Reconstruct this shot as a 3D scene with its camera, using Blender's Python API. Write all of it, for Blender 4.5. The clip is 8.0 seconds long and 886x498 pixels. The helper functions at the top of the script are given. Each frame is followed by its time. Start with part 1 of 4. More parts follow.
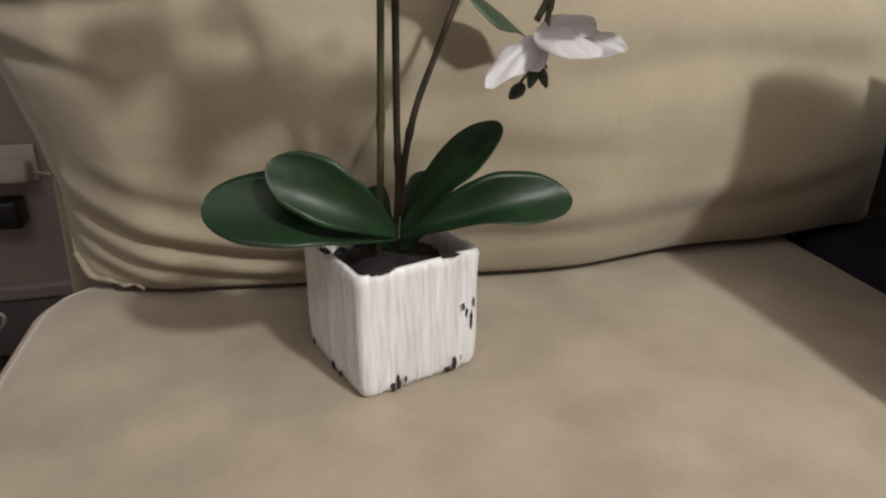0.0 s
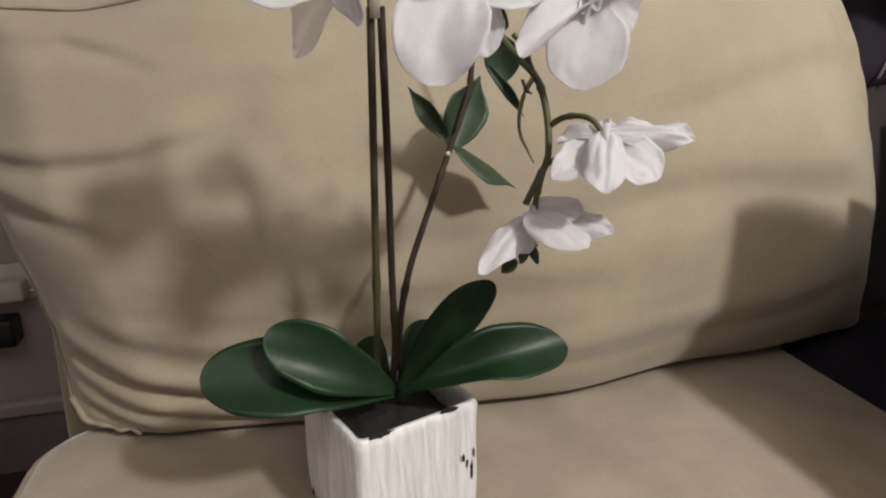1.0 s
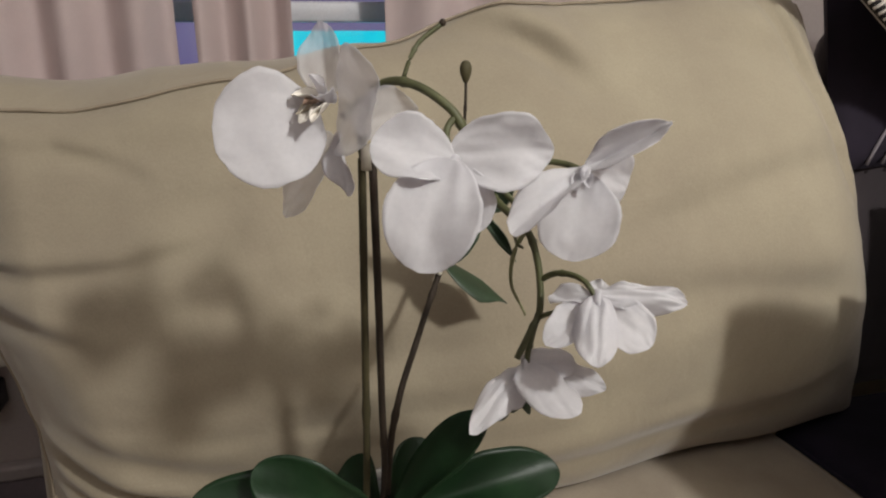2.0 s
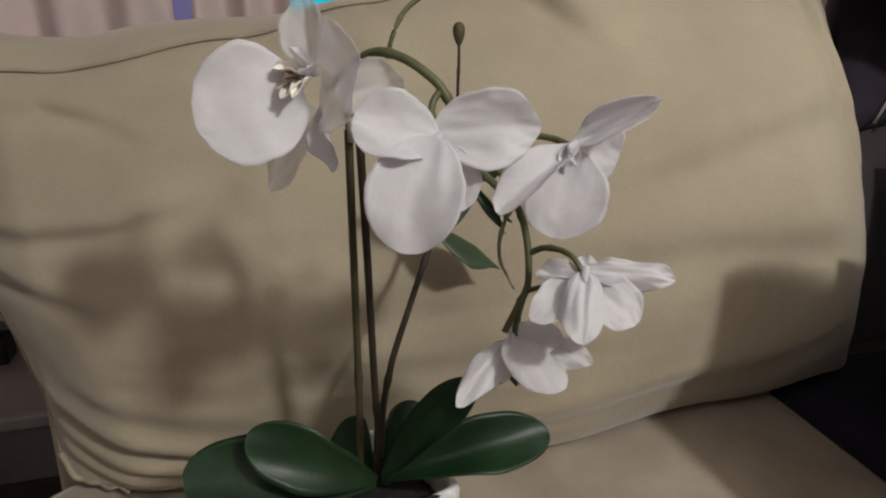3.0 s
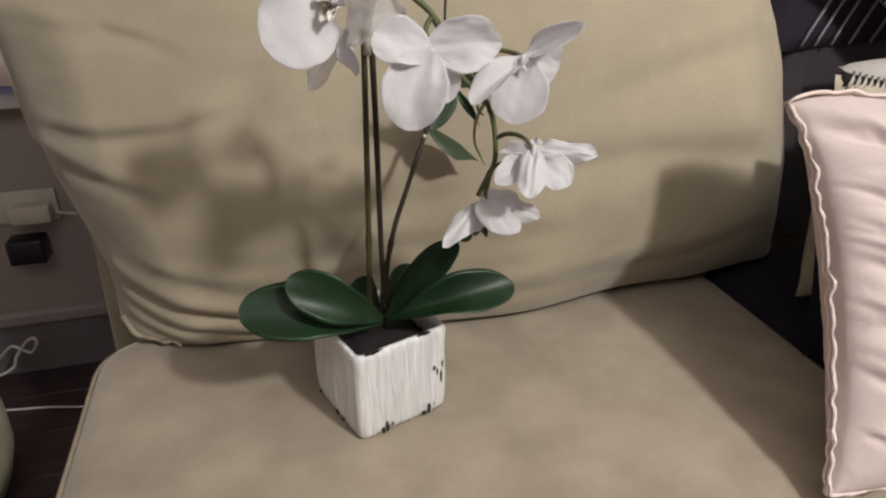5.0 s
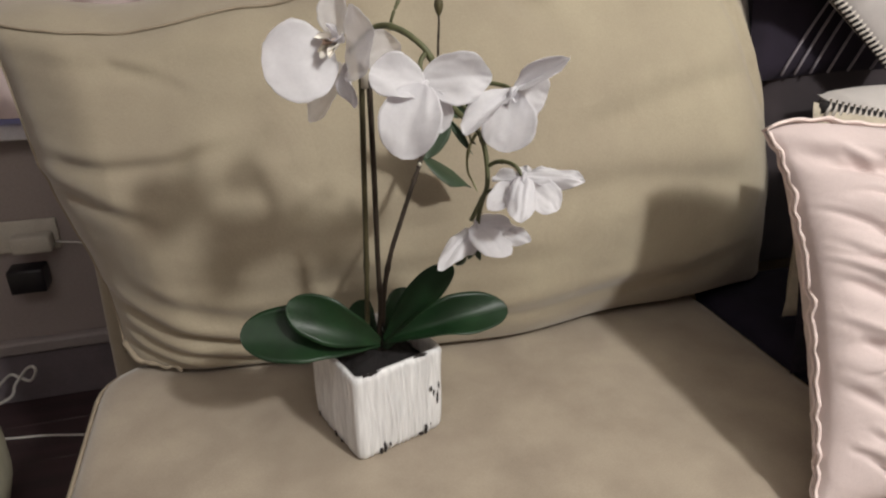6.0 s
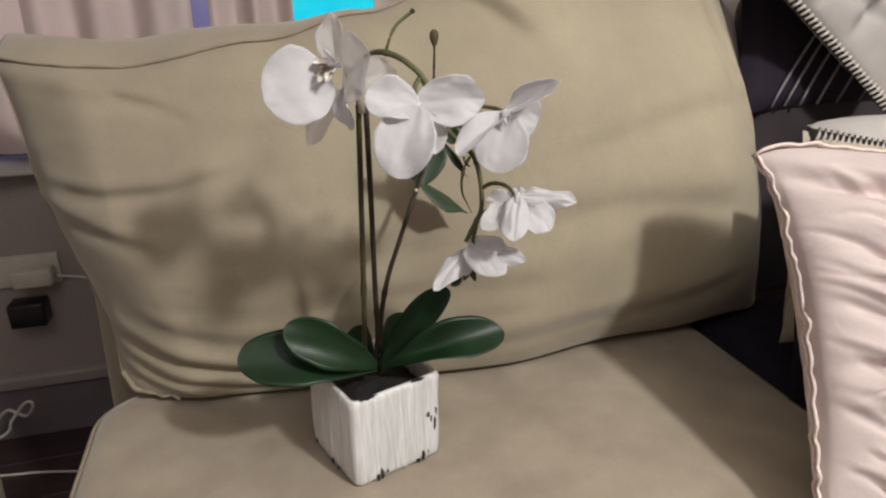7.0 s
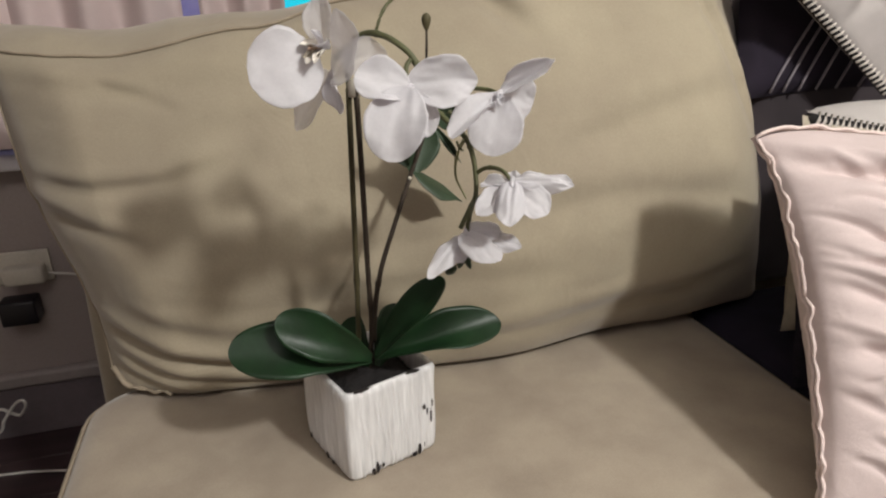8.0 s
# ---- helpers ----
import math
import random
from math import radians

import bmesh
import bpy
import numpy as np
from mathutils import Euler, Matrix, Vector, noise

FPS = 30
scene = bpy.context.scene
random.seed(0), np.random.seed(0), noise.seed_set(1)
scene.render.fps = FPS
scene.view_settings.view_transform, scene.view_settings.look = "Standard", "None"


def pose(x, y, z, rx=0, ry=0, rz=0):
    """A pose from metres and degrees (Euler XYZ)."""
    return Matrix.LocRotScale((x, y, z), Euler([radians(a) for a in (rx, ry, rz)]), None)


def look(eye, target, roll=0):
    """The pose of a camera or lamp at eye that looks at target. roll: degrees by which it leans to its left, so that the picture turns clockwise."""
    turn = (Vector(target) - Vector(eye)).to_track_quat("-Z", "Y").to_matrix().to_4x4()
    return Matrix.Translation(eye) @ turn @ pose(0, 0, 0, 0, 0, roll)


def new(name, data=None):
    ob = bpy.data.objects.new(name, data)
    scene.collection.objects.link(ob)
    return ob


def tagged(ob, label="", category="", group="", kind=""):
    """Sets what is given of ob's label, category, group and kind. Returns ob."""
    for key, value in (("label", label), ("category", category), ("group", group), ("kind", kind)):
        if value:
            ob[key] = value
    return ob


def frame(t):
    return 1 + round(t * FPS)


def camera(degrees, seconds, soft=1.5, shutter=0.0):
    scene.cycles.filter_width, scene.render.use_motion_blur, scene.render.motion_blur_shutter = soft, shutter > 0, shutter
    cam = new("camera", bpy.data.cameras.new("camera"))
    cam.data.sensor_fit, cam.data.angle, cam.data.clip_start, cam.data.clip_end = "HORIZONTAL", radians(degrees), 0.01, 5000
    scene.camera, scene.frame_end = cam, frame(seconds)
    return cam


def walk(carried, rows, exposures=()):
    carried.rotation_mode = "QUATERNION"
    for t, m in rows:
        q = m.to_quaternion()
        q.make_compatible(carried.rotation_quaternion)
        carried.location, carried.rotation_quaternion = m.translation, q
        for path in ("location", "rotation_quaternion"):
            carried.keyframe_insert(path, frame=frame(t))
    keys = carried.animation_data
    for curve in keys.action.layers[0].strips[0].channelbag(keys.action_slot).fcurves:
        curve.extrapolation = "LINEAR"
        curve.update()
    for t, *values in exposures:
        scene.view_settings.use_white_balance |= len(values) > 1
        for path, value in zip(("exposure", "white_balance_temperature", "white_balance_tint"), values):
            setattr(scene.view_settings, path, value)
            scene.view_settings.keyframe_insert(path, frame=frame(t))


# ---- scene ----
cam = camera(66.6, 8.0, soft=2.2)
PATH = [
    (0, (0.082, 0.143, 0.803), (-0.026, 1.974, 0.005), 0.5),
    (0.5, (0.082, 0.146, 0.827), (-0.019, 2.016, 0.126), -0.1),
    (1, (0.08, 0.162, 0.876), (-0.014, 2.064, 0.263), -1.1),
    (1.5, (0.07, 0.178, 0.926), (-0.002, 2.097, 0.369), -0.7),
    (1.7, (0.073, 0.184, 0.943), (0.009, 2.106, 0.394), -0.6),
    (2.8, (0.095, 0.201, 0.973), (-0.004, 2.086, 0.313), -0.9),
    (3, (0.093, 0.201, 0.975), (0.003, 2.07, 0.27), -0.7),
    (3.5, (0.098, 0.182, 0.972), (0.019, 2.023, 0.195), -1.0),
    (4, (0.103, 0.134, 0.97), (0.07, 1.937, 0.107), 0.3),
    (4.5, (0.105, 0.078, 0.995), (0.002, 1.871, 0.115), -0.5),
    (4.7, (0.102, 0.05, 0.999), (0.029, 1.84, 0.11), -0.3),
    (5.8, (0.097, 0.005, 1.005), (0.059, 1.789, 0.102), -0.2),
    (6, (0.1, -0.001, 1.009), (0.06, 1.819, 0.183), -0.5),
    (6.5, (0.103, -0.012, 1.005), (0.065, 1.838, 0.247), -0.3),
    (7, (0.106, -0.017, 0.994), (0.062, 1.851, 0.281), -0.8),
    (7.5, (0.108, -0.012, 0.978), (0.064, 1.827, 0.193), -0.9),
    (8, (0.109, -0.005, 0.979), (0.072, 1.86, 0.258), -1.3),
]
walk(cam, [(t, look(eye, target, roll)) for t, eye, target, roll in PATH],
     exposures=[(0.0, 0.12), (1.0, 0.13), (1.7, -0.06), (2.8, -0.31), (3.5, -0.20), (4.0, -0.04), (4.5, 0.03), (6.0, 0.08), (8.0, 0.09)])

# ---- light ----
world = bpy.data.worlds.new("world")
scene.world = world
world.use_nodes = True
world.node_tree.nodes["Background"].inputs[0].default_value = (0.55, 0.5, 0.72, 1)
world.node_tree.nodes["Background"].inputs[1].default_value = 0.042


def lamp(name, kind, place, watts, colour, size, target=None):
    data = bpy.data.lights.new(name, kind)
    data.energy, data.color = watts, colour
    if kind == "AREA":
        data.shape, data.size = "DISK", size
    else:
        data.shadow_soft_size = size
    ob = new(name, data)
    ob.matrix_world = look(place, target) if target else Matrix.Translation(place)
    return ob


lamp("floor_lamp_light", "POINT", (1.13, -0.43, 1.93), 106.0, (0.985, 0.965, 0.935), 0.072)
# unseen fill lamp under the ceiling, added to lift the ambient light
lamp("ceiling_fill", "AREA", (-0.5, -0.9, 2.38), 6.0, (1.0, 0.95, 0.95), 0.9, (-0.5, -0.9, 0))


# ---- materials ----
def material(name, base, rough=0.6, metal=0.0, vary=0.12, scale=8.0, bump=0.0, bump_scale=200.0, sheen=0.0, coat=0.0, stretch=(1, 1, 1), blotch=None, crumple=0.0):
    """A surface with colour that varies at two scales and fine relief."""
    m = bpy.data.materials.new(name)
    m.use_nodes = True
    nt = m.node_tree
    n, l = nt.nodes, nt.links
    b = n["Principled BSDF"]
    b.inputs["Roughness"].default_value, b.inputs["Metallic"].default_value = rough, metal
    b.inputs["Sheen Weight"].default_value, b.inputs["Coat Weight"].default_value = sheen, coat
    b.inputs["Sheen Roughness"].default_value, b.inputs["Coat Roughness"].default_value = 0.45, 0.12
    tc = n.new("ShaderNodeTexCoord")
    mp = n.new("ShaderNodeMapping")
    mp.inputs["Scale"].default_value = stretch
    l.new(tc.outputs["Object"], mp.inputs["Vector"])
    big, fine = n.new("ShaderNodeTexNoise"), n.new("ShaderNodeTexNoise")
    big.inputs["Scale"].default_value, big.inputs["Detail"].default_value = scale, 4
    fine.inputs["Scale"].default_value, fine.inputs["Detail"].default_value = bump_scale, 3
    l.new(mp.outputs["Vector"], big.inputs["Vector"])
    l.new(mp.outputs["Vector"], fine.inputs["Vector"])
    mix = n.new("ShaderNodeMix")
    mix.data_type = "RGBA"
    dark = [c * (1 - vary) for c in base]
    light = blotch or [min(1, c * (1 + vary)) for c in base]
    mix.inputs[6].default_value, mix.inputs[7].default_value = (*dark, 1), (*light, 1)
    ramp = n.new("ShaderNodeMapRange")
    ramp.inputs[1].default_value, ramp.inputs[2].default_value = 0.3, 0.7
    l.new(big.outputs[0], ramp.inputs[0])
    l.new(ramp.outputs[0], mix.inputs[0])
    grain = n.new("ShaderNodeMix")
    grain.data_type, grain.blend_type = "RGBA", "MULTIPLY"
    grain.inputs[0].default_value = 0.22
    l.new(mix.outputs[2], grain.inputs[6])
    l.new(fine.outputs[0], grain.inputs[7])
    l.new(grain.outputs[2], b.inputs["Base Color"])
    if bump:
        bp = n.new("ShaderNodeBump")
        bp.inputs["Strength"].default_value, bp.inputs["Distance"].default_value = bump, 0.002
        l.new(fine.outputs[0], bp.inputs["Height"])
        l.new(bp.outputs[0], b.inputs["Normal"])
        if crumple:
            cr, soft = n.new("ShaderNodeTexNoise"), n.new("ShaderNodeBump")
            cr.inputs["Scale"].default_value, cr.inputs["Detail"].default_value, cr.inputs["Distortion"].default_value = crumple, 3, 0.8
            soft.inputs["Strength"].default_value, soft.inputs["Distance"].default_value = 0.35, 0.006
            l.new(tc.outputs["Object"], cr.inputs["Vector"])
            l.new(cr.outputs[0], soft.inputs["Height"])
            l.new(soft.outputs[0], bp.inputs["Normal"])
    return m


SUEDE = (0.385, 0.325, 0.235)
MAT_SUEDE = material("beige_microsuede", SUEDE, 0.9, vary=0.13, scale=6.0, bump=0.10, bump_scale=420, sheen=0.35, blotch=(0.435, 0.378, 0.268), crumple=14)
MAT_SEAT = material("beige_microsuede_seat", (0.385, 0.315, 0.24), 0.88, vary=0.17, scale=11.0, bump=0.10, bump_scale=420, sheen=0.4, blotch=(0.44, 0.372, 0.282))
# dark cover; the violet cast of the shade there is put into its colour
MAT_THROW = material("violet_shaded_brown_cover", (0.018, 0.013, 0.027), 0.95, vary=0.2, scale=20, bump=0.4, bump_scale=400)
MAT_FAR = material("brown_velour", (0.040, 0.030, 0.034), 0.85, vary=0.25, scale=9, bump=0.4, bump_scale=400, sheen=0.2)
MAT_PIPING = material("beige_piping", (0.355, 0.295, 0.215), 0.9, vary=0.1, scale=30, bump=0.3, bump_scale=600)
MAT_POT = material("white_crackled_glaze", (0.84, 0.84, 0.835), 0.30, vary=0.17, scale=190, coat=0.35, stretch=(1, 1, 0.07), bump=0.35, bump_scale=420, blotch=(0.93, 0.93, 0.925))
MAT_CHIP = material("black_worn_chip", (0.018, 0.014, 0.013), 0.75, vary=0.4, scale=300, bump=0.4, bump_scale=500)
MAT_SOIL = material("dark_foam_soil", (0.008, 0.006, 0.006), 0.85, vary=0.5, scale=120, bump=0.8, bump_scale=350)
MAT_LEAF = material("waxy_green_leaf", (0.011, 0.034, 0.012), 0.40, vary=0.30, scale=22, bump=0.12, bump_scale=180, stretch=(1, 1, 1), coat=0.0)
MAT_LEAF.node_tree.nodes["Principled BSDF"].inputs["Specular IOR Level"].default_value = 0.28
MAT_LEAF_DARK = material("dark_green_leaf", (0.030, 0.055, 0.026), 0.5, vary=0.25, scale=40, bump=0.15, bump_scale=250)
MAT_STEM_OLIVE = material("olive_stem", (0.070, 0.060, 0.025), 0.7, vary=0.35, scale=60, stretch=(1, 1, 0.3), bump=0.2, bump_scale=300)
MAT_STEM_BROWN = material("dark_brown_stem", (0.030, 0.019, 0.010), 0.75, vary=0.35, scale=60, stretch=(1, 1, 0.3), bump=0.2, bump_scale=300)
MAT_STEM_GREEN = material("moss_green_stem", (0.090, 0.095, 0.040), 0.5, vary=0.3, scale=60, bump=0.2, bump_scale=300)
MAT_STEM_PALE = material("pale_green_stem", (0.23, 0.23, 0.11), 0.5, vary=0.2, scale=60, bump=0.2, bump_scale=300)
MAT_STEM_CLIP = material("pale_clip_plastic", (0.62, 0.58, 0.48), 0.4, vary=0.1, scale=60)
MAT_PINK = material("blush_pink_cotton", (0.655, 0.545, 0.52), 0.95, vary=0.05, scale=12, bump=0.3, bump_scale=900, sheen=0.1, crumple=26)
MAT_PINK_PIPE = material("pale_pink_piping", (0.82, 0.68, 0.63), 0.85, vary=0.06, scale=60, bump=0.2, bump_scale=600)
MAT_NAVY = material("navy_cotton", (0.016, 0.010, 0.022), 0.9, vary=0.2, scale=30, bump=0.3, bump_scale=900)
MAT_STRIPE = material("off_white_stripe", (0.30, 0.27, 0.30), 0.9, vary=0.1, scale=60, bump=0.3, bump_scale=900)
MAT_KNIT = material("black_knit", (0.020, 0.015, 0.026), 0.95, vary=0.4, scale=90, bump=0.8, bump_scale=260)
MAT_LINEN = material("grey_linen", (0.46, 0.425, 0.405), 0.92, vary=0.1, scale=14, bump=0.3, bump_scale=900)
MAT_CREAM = material("cream_cotton_twill", (0.64, 0.60, 0.57), 0.9, vary=0.07, scale=16, bump=0.3, bump_scale=800)
MAT_OATMEAL = material("oatmeal_weave", (0.50, 0.44, 0.34), 0.92, vary=0.15, scale=50, bump=0.4, bump_scale=500)
MAT_THREAD_DARK = material("black_yarn", (0.015, 0.012, 0.012), 0.9, vary=0.3, scale=80, bump=0.3, bump_scale=600)
MAT_THREAD_LIGHT = material("cream_yarn", (0.66, 0.61, 0.55), 0.9, vary=0.1, scale=80, bump=0.3, bump_scale=600)
MAT_WALL = material("painted_wall", (0.39, 0.335, 0.315), 0.8, vary=0.05, scale=3, bump=0.08, bump_scale=150)
MAT_TRIM = material("painted_trim", (0.38, 0.335, 0.325), 0.5, vary=0.06, scale=8, bump=0.05, bump_scale=120)
# baseboard paint, darker than the trim: the sofa's shade is put into the colour
MAT_BASE = material("shaded_baseboard_paint", (0.21, 0.175, 0.19), 0.55, vary=0.18, scale=9, bump=0.1, bump_scale=120)
MAT_FLOOR = material("dark_floorboard", (0.050, 0.028, 0.030), 0.45, vary=0.3, scale=6, stretch=(0.4, 4, 1), bump=0.15, bump_scale=90)
MAT_CURTAIN = material("blush_beige_curtain", (0.64, 0.52, 0.50), 0.9, vary=0.08, scale=6, bump=0.3, bump_scale=700)
MAT_PLASTIC = material("aged_white_plastic", (0.62, 0.58, 0.50), 0.45, vary=0.06, scale=20)
MAT_BLACK = material("black_plastic", (0.012, 0.010, 0.014), 0.4, vary=0.2, scale=40)
MAT_CABLE = material("white_cable", (0.72, 0.69, 0.64), 0.5, vary=0.05, scale=40)
MAT_POUF = material("cream_cotton", (0.55, 0.52, 0.38), 0.9, vary=0.08, scale=14, bump=0.3, bump_scale=500)
MAT_CEILING = material("white_ceiling", (0.75, 0.72, 0.68), 0.9, vary=0.04, scale=3)
MAT_FRAME = material("white_window_frame", (0.74, 0.72, 0.74), 0.45, vary=0.04, scale=15)


def petal_material(name="white_silk_petal", sheer=0.0):
    m = material(name, (0.835, 0.83, 0.835), 0.6, vary=0.025, scale=45, bump=0.04, bump_scale=320, sheen=0.1)
    n, l = m.node_tree.nodes, m.node_tree.links
    tr, mx = n.new("ShaderNodeBsdfTranslucent"), n.new("ShaderNodeMixShader")
    tr.inputs[0].default_value = (0.86, 0.84, 0.88, 1)
    mx.inputs[0].default_value = 0.48
    l.new(n["Principled BSDF"].outputs[0], mx.inputs[1])
    l.new(tr.outputs[0], mx.inputs[2])
    l.new(mx.outputs[0], n["Material Output"].inputs[0])
    if sheer:
        clear, thin = n.new("ShaderNodeBsdfTransparent"), n.new("ShaderNodeMixShader")
        thin.inputs[0].default_value = sheer
        l.new(mx.outputs[0], thin.inputs[1])
        l.new(clear.outputs[0], thin.inputs[2])
        l.new(thin.outputs[0], n["Material Output"].inputs[0])
    return m


MAT_PETAL = petal_material()
MAT_SHEER = petal_material("sheer_silk_petal", 0.55)
MAT_GLASS = bpy.data.materials.new("window_glass")
MAT_GLASS.use_nodes = True
MAT_GLASS.node_tree.nodes["Principled BSDF"].inputs["Transmission Weight"].default_value = 1.0
MAT_GLASS.node_tree.nodes["Principled BSDF"].inputs["Roughness"].default_value = 0.02
MAT_LIP = material("cream_yellow_lip", (0.72, 0.62, 0.42), 0.6, vary=0.2, scale=160, blotch=(0.80, 0.74, 0.62))
MAT_LIP_PALE = material("pale_cream_lip", (0.84, 0.79, 0.70), 0.6, vary=0.1, scale=120)
MAT_LIP_RED = material("reddish_lip_speckle", (0.54, 0.38, 0.29), 0.6, vary=0.4, scale=260)


def glow_material(name, low, high, strength):
    m = bpy.data.materials.new(name)
    m.use_nodes = True
    n, l = m.node_tree.nodes, m.node_tree.links
    e, tc, no, ra = n.new("ShaderNodeEmission"), n.new("ShaderNodeTexCoord"), n.new("ShaderNodeTexNoise"), n.new("ShaderNodeMix")
    ra.data_type = "RGBA"
    no.inputs["Scale"].default_value = 14
    no.inputs["Detail"].default_value = 5
    ra.inputs[6].default_value, ra.inputs[7].default_value = (*low, 1), (*high, 1)
    l.new(tc.outputs["Object"], no.inputs["Vector"])
    l.new(no.outputs[0], ra.inputs[0])
    l.new(ra.outputs[2], e.inputs[0])
    e.inputs[1].default_value = strength
    l.new(e.outputs[0], n["Material Output"].inputs[0])
    return m


MAT_SCREEN = glow_material("cyan_screen", (0.0, 0.55, 0.98), (0.03, 0.95, 1.0), 1.1)
MAT_DUSK = glow_material("lilac_dusk", (0.30, 0.26, 0.62), (0.50, 0.44, 0.80), 0.5)


# ---- building helpers ----
def mesh_of(name, verts, faces, mat, smooth=True):
    me = bpy.data.meshes.new(name)
    me.from_pydata([tuple(v) for v in verts], [], faces)
    me.materials.append(mat)
    if smooth:
        me.polygons.foreach_set("use_smooth", [True] * len(me.polygons))
    me.update()
    return me


def part(name, bm, mat, parent=None, label="", smooth=True):
    """Links a bmesh, or a (verts, faces) pair, as one mesh object under its thing."""
    if isinstance(bm, tuple):
        me = mesh_of(name, bm[0], bm[1], mat, smooth)
    else:
        me = bpy.data.meshes.new(name)
        bmesh.ops.recalc_face_normals(bm, faces=bm.faces)
        bm.to_mesh(me)
        bm.free()
        me.materials.append(mat)
        if smooth:
            me.polygons.foreach_set("use_smooth", [True] * len(me.polygons))
    ob = new(name, me)
    if parent is not None:
        ob.parent = parent
    return tagged(ob, label)


def thing(name, label, category, m=None, group="", kind=""):
    ob = new(name)
    ob.empty_display_size = 0.05
    if m is not None:
        ob.matrix_world = m
    return tagged(ob, label, category, group, kind)


def box(x0, x1, y0, y1, z0, z1, bevel=0.0, segments=2):
    bm = bmesh.new()
    bmesh.ops.create_cube(bm, size=1, matrix=Matrix.Translation(((x0 + x1) / 2, (y0 + y1) / 2, (z0 + z1) / 2)) @ Matrix.Diagonal((x1 - x0, y1 - y0, z1 - z0, 1)))
    if bevel:
        bmesh.ops.bevel(bm, geom=bm.edges[:], offset=bevel, segments=segments, profile=0.5, affect="EDGES")
    return bm


def spline(points, steps=6):
    """Points along a smooth curve through the given ones."""
    p = [Vector(q) for q in points]
    p = [p[0] * 2 - p[1]] + p + [p[-1] * 2 - p[-2]]
    line = []
    for i in range(1, len(p) - 2):
        a, b, c, d = p[i - 1:i + 3]
        for k in range(steps):
            t = k / steps
            line.append(0.5 * (2 * b + (c - a) * t + (2 * a - 5 * b + 4 * c - d) * t * t + (3 * b - a - 3 * c + d) * t ** 3))
    return line + [p[-2]]


def tube(line, r0, r1, sides=8, closed=False):
    """Verts and faces of a round bar along a line of points, tapering from r0 to r1."""
    verts, faces, n = [], [], len(line)
    ref = Vector((0.31, 0.2, 0.93))
    for i, p in enumerate(line):
        if closed:
            way = line[(i + 1) % n] - line[i - 1]
        else:
            way = line[min(i + 1, n - 1)] - line[max(i - 1, 0)]
        way.normalize()
        a = way.cross(ref)
        if a.length < 0.1:
            a = way.cross(Vector((1, 0, 0)))
        a.normalize()
        b = way.cross(a)
        r = r0 + (r1 - r0) * i / max(1, n - 1)
        verts += [p + r * (a * math.cos(k * math.tau / sides) + b * math.sin(k * math.tau / sides)) for k in range(sides)]
    for i in range(n if closed else n - 1):
        j = (i + 1) % n
        for k in range(sides):
            faces.append((i * sides + k, i * sides + (k + 1) % sides, j * sides + (k + 1) % sides, j * sides + k))
    if not closed:
        faces += [tuple(range(sides))[::-1], tuple(range((n - 1) * sides, n * sides))]
    return verts, faces


def smoothstep(a, b, x):
    t = min(1, max(0, (x - a) / (b - a)))
    return t * t * (3 - 2 * t)


def crease(x, y, x0, y0, x1, y1, width, depth, bow=0.0):
    """Depth at (x, y) of a soft fold that runs from (x0, y0) to (x1, y1), bowed sideways in the middle and fading at its ends."""
    dx, dy = x1 - x0, y1 - y0
    n = math.hypot(dx, dy)
    t = ((x - x0) * dx + (y - y0) * dy) / (n * n)
    if t < -0.2 or t > 1.2:
        return 0.0
    side = ((x - x0) * -dy + (y - y0) * dx) / n - bow * 4 * t * (1 - t)
    fade = smoothstep(-0.2, 0.15, t) * (1 - smoothstep(0.85, 1.2, t))
    q = side / width
    # a valley with a raised lip on one side
    return depth * fade * (-math.exp(-q * q) + 0.7 * math.exp(-(q - 1.7) ** 2 / 1.3))


def ramp_of(pairs, x):
    for (x0, y0), (x1, y1) in zip(pairs, pairs[1:]):
        if x <= x1:
            return y0 + (y1 - y0) * smoothstep(x0, x1, x)
    return pairs[-1][1]


# ---- sofa, in its own frame: x along the seat, y into the back, z up from the floor ----
SOFA = pose(-0.40, 0.75, 0, 0, 0, 17)
SEAT_Z = 0.45
sofa = thing("sofa", "beige microsuede sofa without an arm on its near end", "sofa", SOFA)
part("base", box(0.03, 2.15, -0.56, 0.40, 0.10, 0.288, 0.02), MAT_SUEDE, sofa)
frame_back = box(-0.012, 2.15, 0.125, 0.36, 0.10, 0.80, 0.03, 4)
for v in frame_back.verts:
    v.co.y += 0.30 * max(0, v.co.z - 0.45)
part("back_frame", frame_back, MAT_SUEDE, sofa)
for x in (0.10, 2.05):
    for y in (-0.50, 0.34):
        part("leg", box(x - 0.03, x + 0.03, y - 0.03, y + 0.03, 0.0, 0.10, 0.005), MAT_BLACK, sofa, "dark square wooden foot")


